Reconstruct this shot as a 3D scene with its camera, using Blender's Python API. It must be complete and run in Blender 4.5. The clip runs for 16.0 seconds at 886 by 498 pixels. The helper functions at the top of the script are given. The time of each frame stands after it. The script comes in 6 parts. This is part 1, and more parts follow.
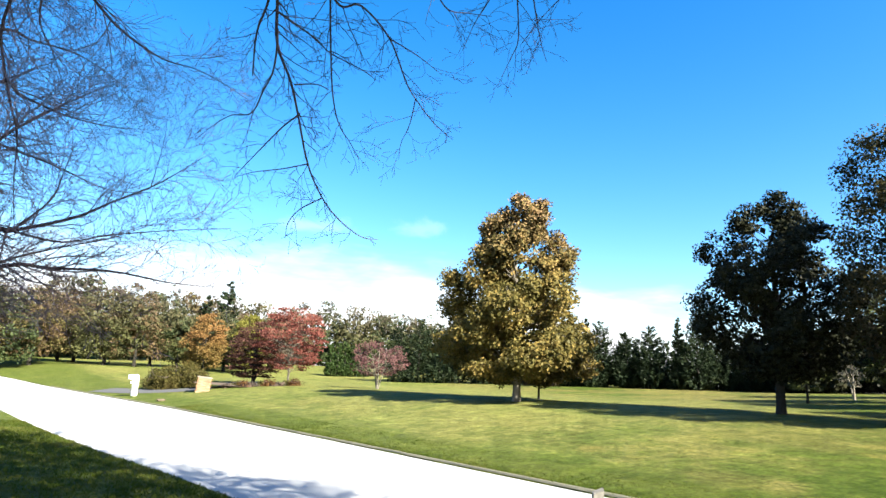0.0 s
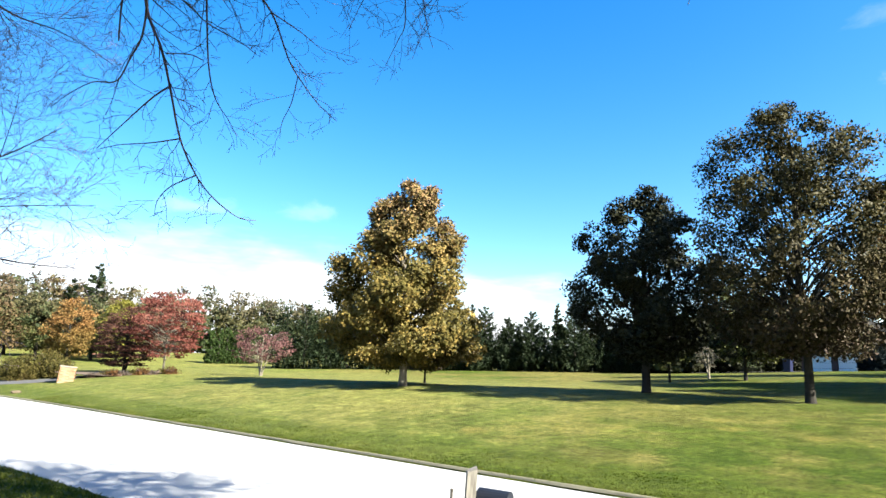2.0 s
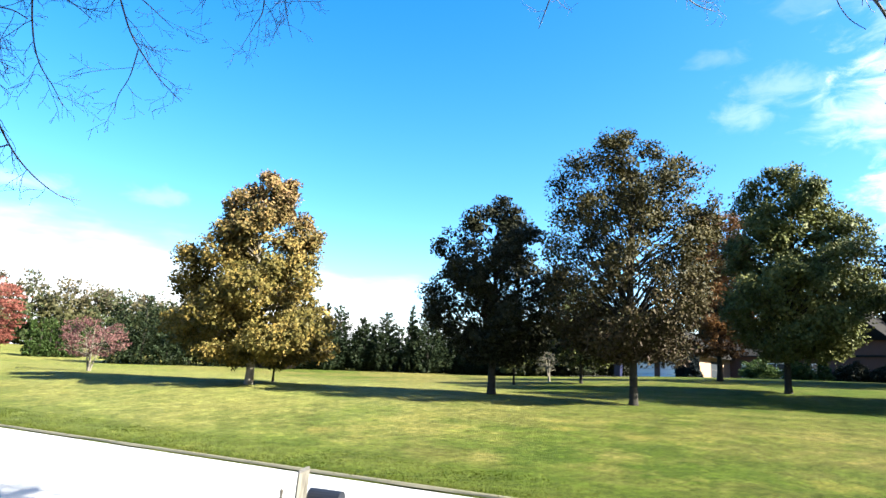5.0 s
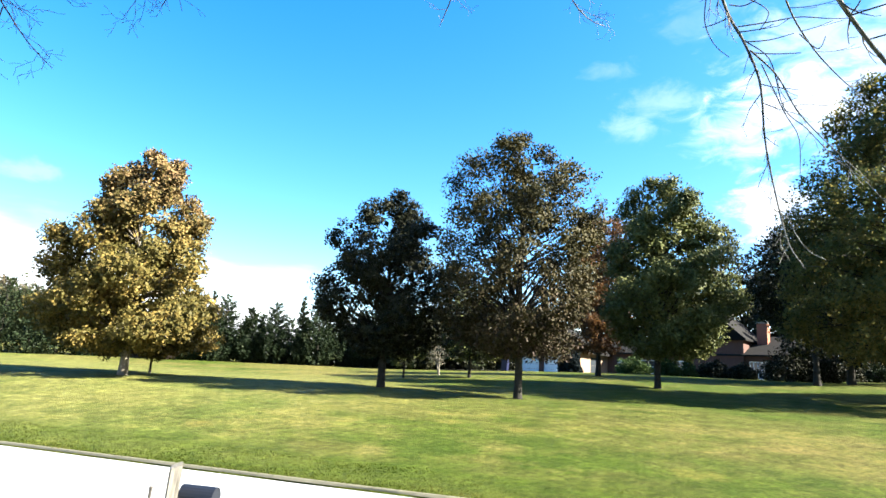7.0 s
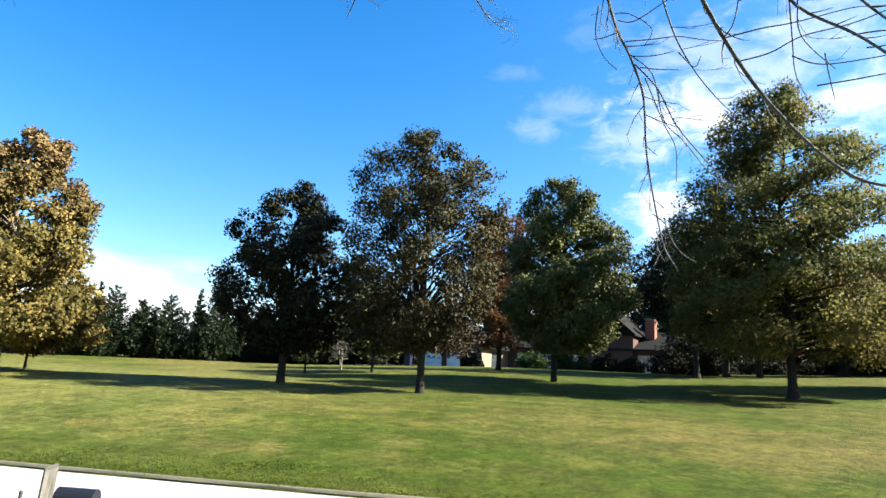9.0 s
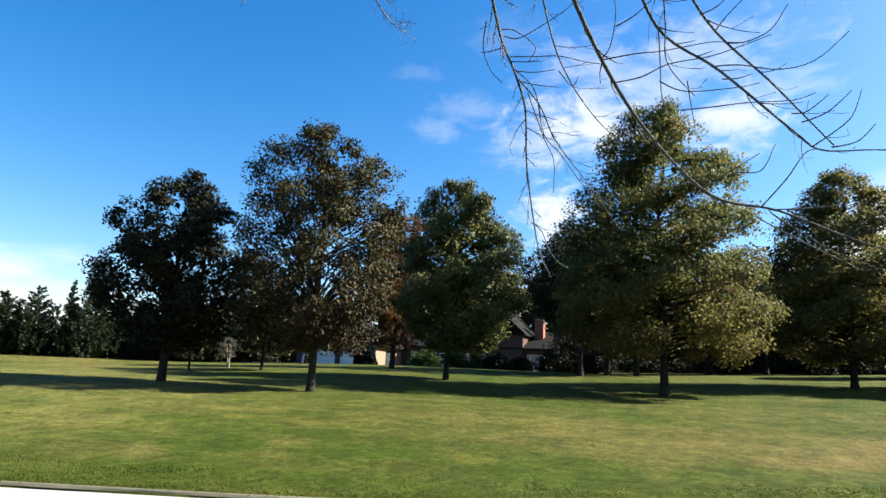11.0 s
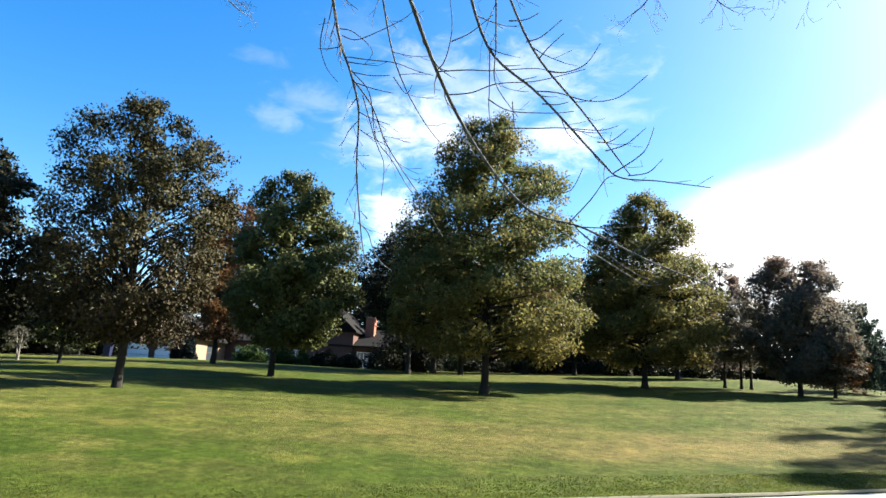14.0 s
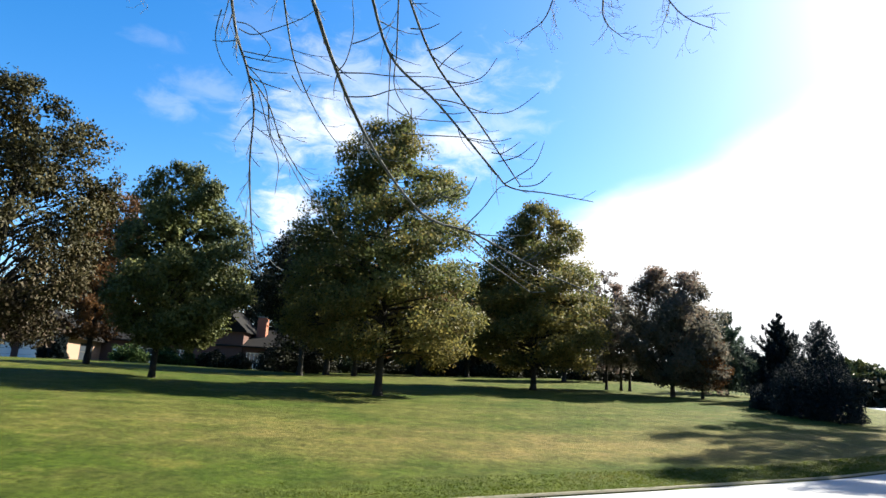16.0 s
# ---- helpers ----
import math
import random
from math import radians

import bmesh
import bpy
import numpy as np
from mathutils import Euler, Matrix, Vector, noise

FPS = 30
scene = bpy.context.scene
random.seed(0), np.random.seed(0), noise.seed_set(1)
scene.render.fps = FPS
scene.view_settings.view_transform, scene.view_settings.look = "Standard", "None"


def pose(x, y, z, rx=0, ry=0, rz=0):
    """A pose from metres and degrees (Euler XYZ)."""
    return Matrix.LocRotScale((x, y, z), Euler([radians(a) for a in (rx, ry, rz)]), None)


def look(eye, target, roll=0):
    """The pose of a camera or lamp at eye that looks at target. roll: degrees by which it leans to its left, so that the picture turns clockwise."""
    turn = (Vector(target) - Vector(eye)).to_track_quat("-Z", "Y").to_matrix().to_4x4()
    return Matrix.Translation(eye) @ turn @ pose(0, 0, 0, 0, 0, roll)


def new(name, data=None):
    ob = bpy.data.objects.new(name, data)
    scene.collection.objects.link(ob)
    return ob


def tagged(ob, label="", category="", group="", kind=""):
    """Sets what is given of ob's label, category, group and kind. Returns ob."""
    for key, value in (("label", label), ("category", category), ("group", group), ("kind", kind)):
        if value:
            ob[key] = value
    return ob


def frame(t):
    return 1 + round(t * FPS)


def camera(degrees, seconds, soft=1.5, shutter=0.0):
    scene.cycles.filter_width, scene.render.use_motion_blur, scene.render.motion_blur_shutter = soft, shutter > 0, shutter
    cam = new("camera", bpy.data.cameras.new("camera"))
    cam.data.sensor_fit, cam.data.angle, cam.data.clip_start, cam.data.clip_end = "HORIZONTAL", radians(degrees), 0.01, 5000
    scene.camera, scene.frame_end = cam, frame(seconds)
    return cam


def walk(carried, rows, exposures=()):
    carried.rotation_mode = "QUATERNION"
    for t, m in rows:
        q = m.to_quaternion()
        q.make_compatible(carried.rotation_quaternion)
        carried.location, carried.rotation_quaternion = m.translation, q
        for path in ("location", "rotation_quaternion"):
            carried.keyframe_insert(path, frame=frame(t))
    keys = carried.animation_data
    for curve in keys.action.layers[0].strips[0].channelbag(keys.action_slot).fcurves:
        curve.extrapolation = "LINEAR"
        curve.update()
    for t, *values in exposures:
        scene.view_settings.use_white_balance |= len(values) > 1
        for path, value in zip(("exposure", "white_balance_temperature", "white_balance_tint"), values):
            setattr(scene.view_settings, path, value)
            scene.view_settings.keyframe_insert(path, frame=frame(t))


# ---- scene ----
cam = camera(69.4, 16.0, soft=1.5)
PATH = [
    (0.0, pose(0.000, 0.000, 1.700, 102.02, -2.93, -0.62)),
    (0.5, pose(0.015, -0.000, 1.699, 102.10, -2.61, -3.34)),
    (1.0, pose(0.030, -0.002, 1.699, 101.92, -2.23, -5.16)),
    (1.5, pose(0.045, 0.003, 1.695, 101.57, -2.19, -7.81)),
    (2.0, pose(0.058, -0.003, 1.692, 101.17, -2.03, -10.44)),
    (2.5, pose(0.065, -0.002, 1.697, 101.55, -2.37, -13.00)),
    (3.0, pose(0.079, -0.009, 1.693, 101.92, -2.50, -14.93)),
    (3.5, pose(0.095, -0.012, 1.693, 102.05, -2.65, -17.22)),
    (4.0, pose(0.118, -0.016, 1.692, 101.97, -2.76, -19.49)),
    (6.5, pose(0.163, -0.055, 1.697, 101.59, -3.38, -29.93)),
    (7.0, pose(0.169, -0.053, 1.698, 101.67, -3.44, -32.88)),
    (7.5, pose(0.168, -0.065, 1.698, 101.76, -3.11, -35.09)),
    (8.0, pose(0.171, -0.070, 1.701, 101.91, -3.22, -37.14)),
    (8.5, pose(0.174, -0.074, 1.702, 102.00, -3.03, -38.86)),
    (9.0, pose(0.177, -0.089, 1.697, 101.69, -3.05, -41.37)),
    (9.5, pose(0.168, -0.103, 1.693, 101.40, -2.98, -44.00)),
    (12.0, pose(0.188, -0.162, 1.711, 102.34, -2.89, -55.52)),
    (12.5, pose(0.189, -0.167, 1.707, 102.18, -2.86, -58.27)),
    (13.0, pose(0.181, -0.181, 1.705, 102.18, -2.84, -60.54)),
    (13.5, pose(0.183, -0.189, 1.708, 102.29, -2.98, -62.76)),
    (14.0, pose(0.178, -0.192, 1.711, 102.59, -3.31, -65.70)),
    (14.5, pose(0.169, -0.206, 1.716, 103.20, -3.80, -68.59)),
    (15.0, pose(0.164, -0.209, 1.715, 103.50, -3.71, -70.93)),
    (15.5, pose(0.165, -0.207, 1.713, 103.31, -3.79, -72.90)),
    (16.0, pose(0.158, -0.218, 1.713, 103.27, -3.19, -74.99)),
]
walk(cam, PATH, [(0.0, 2.73), (2.0, 2.74), (4.0, 2.84), (6.3, 3.12), (8.0, 2.96), (9.0, 2.52), (12.0, 2.15), (13.0, 2.35), (14.0, 2.51), (16.0, 2.31)])

# ---- sky and sun ----
SUN_AZ, SUN_EL = 132.0, 36.0
world = bpy.data.worlds.new("sky")
scene.world = world
world.use_nodes = True


def sky_nodes(tree):
    nodes, links = tree.nodes, tree.links
    nodes.clear()

    def math_node(op, a, b=None, c=None):
        n = nodes.new("ShaderNodeMath")
        n.operation = op
        for i, v in enumerate((a, b, c)):
            if v is None:
                continue
            if isinstance(v, (int, float)):
                n.inputs[i].default_value = v
            else:
                links.new(v, n.inputs[i])
        return n.outputs[0]

    def ramp(value, lo, hi):
        n = nodes.new("ShaderNodeMapRange")
        n.interpolation_type = "SMOOTHSTEP"
        links.new(value, n.inputs["Value"])
        for key, v in (("From Min", lo), ("From Max", hi)):
            if isinstance(v, (int, float)):
                n.inputs[key].default_value = v
            else:
                links.new(v, n.inputs[key])
        return n.outputs["Result"]

    sky = nodes.new("ShaderNodeTexSky")
    sky.sky_type = "NISHITA"
    sky.sun_disc = False
    sky.sun_elevation = radians(SUN_EL)
    sky.sun_rotation = radians(SUN_AZ)
    sky.air_density, sky.dust_density, sky.ozone_density = 1.0, 0.85, 1.2
    tint = nodes.new("ShaderNodeHueSaturation")
    tint.inputs["Hue"].default_value = 0.504
    tint.inputs["Saturation"].default_value = 1.5
    tint.inputs["Value"].default_value = 1.10
    links.new(sky.outputs[0], tint.inputs["Color"])
    where = nodes.new("ShaderNodeTexCoord")
    split = nodes.new("ShaderNodeSeparateXYZ")
    links.new(where.outputs["Generated"], split.inputs[0])
    x, y, z = split.outputs
    el = math_node("MULTIPLY", math_node("ARCSINE", z), 57.29578)
    az = math_node("MULTIPLY", math_node("ARCTAN2", x, y), 57.29578)
    # a flat layer of cloud, seen in perspective
    depth = math_node("MAXIMUM", math_node("ADD", z, 0.12), 0.02)
    flat = nodes.new("ShaderNodeCombineXYZ")
    links.new(math_node("DIVIDE", x, depth), flat.inputs[0])
    links.new(math_node("DIVIDE", y, depth), flat.inputs[1])

    def cloud_noise(scale, detail, offset):
        shift = nodes.new("ShaderNodeVectorMath")
        shift.operation = "ADD"
        shift.inputs[1].default_value = offset
        links.new(flat.outputs[0], shift.inputs[0])
        n = nodes.new("ShaderNodeTexNoise")
        n.inputs["Scale"].default_value, n.inputs["Detail"].default_value = scale, detail
        n.inputs["Roughness"].default_value = 0.55
        links.new(shift.outputs[0], n.inputs["Vector"])
        return n.outputs[0]

    big, fine = cloud_noise(1.3, 4, (3.1, 0.4, 0)), cloud_noise(3.2, 7, (0.7, 5.2, 0))
    wave = math_node("ADD", math_node("MULTIPLY", big, 9.0), math_node("MULTIPLY", fine, 5.0))
    # haze and low cloud along the horizon
    low = math_node("SUBTRACT", 1.0, ramp(math_node("ADD", math_node("SUBTRACT", el, wave), math_node("MULTIPLY", ramp(az, 0.0, 30.0), 3.5)), -2.6, 4.2))
    # a bright bank of cloud that rises towards the sun
    edge = math_node("ADD", math_node("MULTIPLY", math_node("SUBTRACT", az, 85.3), 0.45), 12.6)
    bank = math_node("MULTIPLY", ramp(math_node("SUBTRACT", math_node("MULTIPLY_ADD", wave, 0.5, edge), el), -1.2, 2.6), ramp(az, 76.0, 85.0))
    wisp_at = nodes.new("ShaderNodeCombineXYZ")
    links.new(math_node("MULTIPLY", az, 0.2), wisp_at.inputs[0])
    links.new(math_node("MULTIPLY", el, 0.42), wisp_at.inputs[1])
    wisp_noise = nodes.new("ShaderNodeTexNoise")
    wisp_noise.inputs["Scale"].default_value, wisp_noise.inputs["Detail"].default_value, wisp_noise.inputs["Roughness"].default_value = 1.4, 8, 0.62
    wisp_noise.inputs["Distortion"].default_value = 0.5
    links.new(wisp_at.outputs[0], wisp_noise.inputs["Vector"])
    wisp = wisp_noise.outputs[0]
    # scattered puffs: azimuth, elevation, half width, half height, density
    puff = 0.0
    for a, e, wa, we, k in ((47.2, 27.2, 1.5, 0.6, 0.1), (49.6, 22.3, 1.8, 0.9, 0.2), (52.2, 24.1, 2.6, 1.2, 0.18), (58.0, 21.6, 3.2, 1.8, 0.42), (63.5, 22.8, 4.6, 2.4, 0.8),
                            (60.3, 15.2, 2.3, 1.9, 1.0), (64.5, 27.6, 5.5, 2.2, 0.36), (73.5, 28.0, 5.5, 2.0, 0.45), (74.8, 22.6, 3.6, 1.8, 0.78), (69.5, 25.0, 4.0, 2.0, 0.4),
                            (79.0, 24.5, 3.0, 1.2, 0.3), (-11.6, 13.2, 2.4, 0.5, 0.22), (-1.9, 13.7, 2.2, 0.5, 0.16), (55.0, 30.5, 3.0, 1.2, 0.08)):
        da = math_node("POWER", math_node("ABSOLUTE", math_node("DIVIDE", math_node("SUBTRACT", az, a), wa)), 2.0)
        de = math_node("POWER", math_node("ABSOLUTE", math_node("DIVIDE", math_node("SUBTRACT", el, e), we)), 2.0)
        dist = math_node("ADD", math_node("POWER", math_node("ADD", da, de), 0.5), math_node("MULTIPLY_ADD", wisp, 5.0, -2.3))
        puff = math_node("MAXIMUM", puff, math_node("MULTIPLY", math_node("SUBTRACT", 1.0, ramp(dist, -0.1, 2.1)), k))
    cover = math_node("MINIMUM", math_node("MAXIMUM", math_node("MAXIMUM", low, bank), puff), 1.0)
    cloud = nodes.new("ShaderNodeMix")
    cloud.data_type = "RGBA"
    links.new(cover, cloud.inputs["Factor"])
    links.new(tint.outputs[0], cloud.inputs["A"])
    cloud.inputs["B"].default_value = (5.3, 5.4, 5.5, 1)
    back = nodes.new("ShaderNodeBackground")
    back.inputs["Strength"].default_value = 0.05
    links.new(cloud.outputs["Result"], back.inputs["Color"])
    out = nodes.new("ShaderNodeOutputWorld")
    links.new(back.outputs[0], out.inputs[0])


sky_nodes(world.node_tree)
sun = new("sun", bpy.data.lights.new("sun", "SUN"))
sun.data.energy, sun.data.angle, sun.data.color = 5.0, radians(0.5), (1.0, 0.945, 0.80)
_a, _e = radians(SUN_AZ), radians(SUN_EL)
sun.matrix_world = look((60 * math.sin(_a), 60 * math.cos(_a), 40), (0, 0, 40 - 60 * math.tan(_e)))


# ---- materials ----
def material(name, rough=0.8, spec=0.3, metal=0.0):
    m = bpy.data.materials.new(name)
    m.use_nodes = True
    b = m.node_tree.nodes["Principled BSDF"]
    b.inputs["Roughness"].default_value = rough
    b.inputs["Metallic"].default_value = metal
    b.inputs["Specular IOR Level"].default_value = spec
    return m, m.node_tree, b


def coords(tree, space="Object"):
    return tree.nodes.new("ShaderNodeTexCoord").outputs[space]


def noise_tex(tree, vec, scale, detail=4, rough=0.6):
    n = tree.nodes.new("ShaderNodeTexNoise")
    n.inputs["Scale"].default_value, n.inputs["Detail"].default_value, n.inputs["Roughness"].default_value = scale, detail, rough
    if vec is not None:
        tree.links.new(vec, n.inputs["Vector"])
    return n.outputs[0]


def colour_ramp(tree, fac, stops):
    n = tree.nodes.new("ShaderNodeValToRGB")
    el = n.color_ramp.elements
    while len(el) < len(stops):
        el.new(0.5)
    for e, (p, c) in zip(el, stops):
        e.position, e.color = p, (*c, 1)
    tree.links.new(fac, n.inputs[0])
    return n.outputs[0]


def blend(tree, fac, a, b, mode="MIX"):
    n = tree.nodes.new("ShaderNodeMix")
    n.data_type, n.blend_type = "RGBA", mode
    for key, v in (("Factor", fac), ("A", a), ("B", b)):
        socket = n.inputs[key] if key == "Factor" else [s for s in n.inputs if s.name == key and s.type == "RGBA"][0]
        if isinstance(v, (int, float)):
            socket.default_value = v
        elif isinstance(v, tuple):
            socket.default_value = (*v, 1)
        else:
            tree.links.new(v, socket)
    return [s for s in n.outputs if s.type == "RGBA"][0]


def bump(tree, bsdf, fac, strength=0.4, dist=0.02):
    n = tree.nodes.new("ShaderNodeBump")
    n.inputs["Strength"].default_value, n.inputs["Distance"].default_value = strength, dist
    tree.links.new(fac, n.inputs["Height"])
    tree.links.new(n.outputs[0], bsdf.inputs["Normal"])


def leaf_material(name, stops, glow=0.45, rough=0.55, patch=None):
    """Leaves in a mix of colours, one for each leaf, with light shining through; patch: (colour ramp of the crown's larger patches)."""
    m, t, b = material(name, rough, 0.07)
    geo = t.nodes.new("ShaderNodeNewGeometry")
    vary = noise_tex(t, coords(t), 0.55, 2)
    mixv = t.nodes.new("ShaderNodeMath")
    mixv.operation = "MULTIPLY_ADD"
    t.links.new(geo.outputs["Random Per Island"], mixv.inputs[0])
    mixv.inputs[1].default_value = 0.42
    sub = t.nodes.new("ShaderNodeMath")
    sub.operation = "MULTIPLY_ADD"
    t.links.new(vary, sub.inputs[0])
    sub.inputs[1].default_value, sub.inputs[2].default_value = 1.3, -0.355
    t.links.new(sub.outputs[0], mixv.inputs[2])
    col = colour_ramp(t, mixv.outputs[0], stops)
    if patch:
        split = t.nodes.new("ShaderNodeSeparateXYZ")
        t.links.new(coords(t), split.inputs[0])
        lo, hi, axis, colour = patch
        r = t.nodes.new("ShaderNodeMapRange")
        r.inputs["From Min"].default_value, r.inputs["From Max"].default_value = lo, hi
        t.links.new(split.outputs[axis], r.inputs["Value"])
        w = t.nodes.new("ShaderNodeMath")
        w.operation = "MULTIPLY"
        t.links.new(r.outputs["Result"], w.inputs[0])
        t.links.new(geo.outputs["Random Per Island"], w.inputs[1])
        col = blend(t, w.outputs[0], col, colour)
    t.links.new(col, b.inputs["Base Color"])
    tr = t.nodes.new("ShaderNodeBsdfTranslucent")
    t.links.new(col, tr.inputs["Color"])
    mix = t.nodes.new("ShaderNodeMixShader")
    mix.inputs[0].default_value = glow
    t.links.new(b.outputs[0], mix.inputs[1])
    t.links.new(tr.outputs[0], mix.inputs[2])
    t.links.new(mix.outputs[0], t.nodes["Material Output"].inputs[0])
    return m


def bark_material(name, dark, light, scale=6):
    m, t, b = material(name, 0.9, 0.2)
    mapping = t.nodes.new("ShaderNodeMapping")
    mapping.inputs["Scale"].default_value = (1, 1, 0.22)
    t.links.new(coords(t), mapping.inputs[0])
    a, c = noise_tex(t, mapping.outputs[0], scale * 4, 6, 0.7), noise_tex(t, coords(t), 1.3, 3)
    col = colour_ramp(t, a, [(0.3, dark), (0.7, light)])
    col = blend(t, c, col, tuple(0.6 * v for v in dark))
    t.links.new(col, b.inputs["Base Color"])
    bump(t, b, a, 0.8, 0.03)
    return m


BARK = bark_material("oak_bark", (0.014, 0.013, 0.010), (0.046, 0.041, 0.034))
BARK_PALE = bark_material("maple_bark", (0.120, 0.105, 0.083), (0.315, 0.285, 0.232))
TWIG = bark_material("twig_bark", (0.034, 0.025, 0.034), (0.175, 0.132, 0.165))
TWIG_FINE = bark_material("fine_twig_bark", (0.150, 0.110, 0.140), (0.440, 0.350, 0.420))
# grey bark, its pale tone raised to paint the sun's glint on the boughs
TWIG_GREY = bark_material("grey_twig_bark", (0.045, 0.045, 0.045), (0.34, 0.34, 0.33))


def plain(name, colour, rough=0.7, metal=0.0, scale=8.0, depth=0.25, relief=0.15, spec=0.3):
    """A painted or solid surface with faint blotches and grain."""
    m, t, b = material(name, rough, spec, metal)
    a, c = noise_tex(t, coords(t), scale, 5), noise_tex(t, coords(t), scale * 9, 3)
    col = blend(t, a, tuple(v * (1 - depth) for v in colour), tuple(min(1, v * (1 + depth)) for v in colour))
    col = blend(t, 0.3, col, blend(t, c, tuple(v * (1 - depth) for v in colour), tuple(min(1, v * (1 + depth)) for v in colour)))
    t.links.new(col, b.inputs["Base Color"])
    bump(t, b, c, relief, 0.01)
    return m


def grass_material():
    m, t, b = material("mown_grass", 0.85, 0.05)
    v = coords(t)

    def dot(way):
        n = t.nodes.new("ShaderNodeVectorMath")
        n.operation = "DOT_PRODUCT"
        n.inputs[1].default_value = way
        t.links.new(v, n.inputs[0])
        return n.outputs["Value"]

    def mathn(op, a, c, d=None):
        n = t.nodes.new("ShaderNodeMath")
        n.operation = op
        for i, q in enumerate((a, c, d)):
            if isinstance(q, (int, float)):
                n.inputs[i].default_value = q
            elif q is not None:
                t.links.new(q, n.inputs[i])
        return n.outputs[0]

    def span(value, lo, hi, top=1.0):
        n = t.nodes.new("ShaderNodeMapRange")
        n.interpolation_type = "SMOOTHSTEP"
        n.inputs["From Min"].default_value, n.inputs["From Max"].default_value, n.inputs["To Max"].default_value = lo, hi, top
        t.links.new(value, n.inputs["Value"])
        return n.outputs["Result"]

    # mowing streaks run along the road
    lane = t.nodes.new("ShaderNodeCombineXYZ")
    t.links.new(mathn("MULTIPLY", dot((-0.6, 0.8, 0)), 0.11), lane.inputs[0])
    t.links.new(dot((0.8, 0.6, 0)), lane.inputs[1])
    streak, mid, big, fine = noise_tex(t, lane.outputs[0], 1.1, 5, 0.62), noise_tex(t, v, 0.62, 8, 0.72), noise_tex(t, v, 0.13, 5, 0.62), noise_tex(t, v, 11, 6, 0.8)
    tuft = noise_tex(t, v, 2.2, 7, 0.78)
    green = colour_ramp(t, tuft, [(0.28, (0.015, 0.028, 0.003)), (0.5, (0.041, 0.063, 0.010)), (0.74, (0.088, 0.108, 0.023))])
    dry = colour_ramp(t, tuft, [(0.28, (0.053, 0.049, 0.012)), (0.52, (0.109, 0.099, 0.033)), (0.76, (0.194, 0.169, 0.067))])
    amount = mathn("ADD", mathn("ADD", mathn("MULTIPLY", streak, 0.35), mathn("MULTIPLY", mid, 0.95)), mathn("MULTIPLY", big, 1.1))
    dryness = span(amount, 0.99, 1.34, 1.0)
    # bare straw spots and lush spots
    flat = t.nodes.new("ShaderNodeVectorMath")
    flat.operation = "MULTIPLY"
    flat.inputs[1].default_value = (1, 1, 0)
    t.links.new(v, flat.inputs[0])

    def spots(places):
        total = None
        for x, y, r in places:
            n = t.nodes.new("ShaderNodeVectorMath")
            n.operation = "DISTANCE"
            n.inputs[1].default_value = (x, y, 0)
            t.links.new(flat.outputs[0], n.inputs[0])
            ragged = mathn("ADD", n.outputs["Value"], mathn("MULTIPLY_ADD", tuft, r * 3.6, -r * 1.8))
            s = span(ragged, r, r * 0.3)
            total = s if total is None else mathn("MAXIMUM", total, s)
        return total

    straw = spots(((7.4, 15.5, 0.5), (10.8, 12.7, 0.45), (10.9, 7.7, 0.6), (10.4, 15.6, 0.5), (9.9, 14.5, 0.5), (3.9, 16.3, 0.5), (12.5, 4.6, 0.4)))
    lush = spots(((7.7, 12.0, 1.5), (10.3, 11.3, 1.4), (12.8, 7.0, 1.6), (15.0, 6.0, 1.4), (9.0, 9.6, 1.0)))
    col = blend(t, mathn("MULTIPLY", dryness, mathn("SUBTRACT", 1.0, mathn("MULTIPLY", lush, 0.8))), green, dry)
    col = blend(t, mathn("MULTIPLY", straw, 0.5), col, (0.227, 0.185, 0.058))
    col = blend(t, mathn("MULTIPLY", lush, 0.45), col, (0.034, 0.059, 0.009))
    open_side = mathn("MULTIPLY", span(dot((-0.35, 0.94, 0)), 6.0, 21.0), mathn("SUBTRACT", 1.0, span(dot((0.94, 0.35, 0)), 18.0, 30.0)))
    pale = colour_ramp(t, tuft, [(0.25, (0.064, 0.072, 0.020)), (0.5, (0.119, 0.131, 0.041)), (0.8, (0.187, 0.196, 0.074))])
    col = blend(t, mathn("MULTIPLY", open_side, mathn("MULTIPLY_ADD", streak, 0.9, 0.1)), col, pale)
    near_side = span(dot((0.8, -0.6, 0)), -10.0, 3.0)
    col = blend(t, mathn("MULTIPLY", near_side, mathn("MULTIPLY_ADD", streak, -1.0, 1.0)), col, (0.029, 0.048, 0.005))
    # a lush margin beside the road, and a parched belt above it on the bank
    away, onward = dot((0.8, 0.6, 0)), dot((-0.6, 0.8, 0))
    bank_side = span(onward, 6.0, -8.0)
    belt = mathn("MULTIPLY", mathn("MULTIPLY", span(away, 13.5, 15.5), span(away, 20.5, 17.5)), mathn("MULTIPLY", bank_side, mathn("MULTIPLY_ADD", mid, 1.6, -0.3)))
    col = blend(t, mathn("MULTIPLY", belt, 0.75), col, (0.165, 0.120, 0.052))
    margin = mathn("MULTIPLY", span(mathn("MULTIPLY_ADD", tuft, 1.6, mathn("MULTIPLY_ADD", bank_side, -1.4, away)), 13.2, 11.4), mathn("MULTIPLY_ADD", mid, 1.2, 0.0))
    col = blend(t, margin, col, (0.036, 0.058, 0.008))
    speck = colour_ramp(t, fine, [(0.3, (0.42, 0.42, 0.4)), (0.7, (1.45, 1.42, 1.3))])
    col = blend(t, 1.0, col, speck, "MULTIPLY")
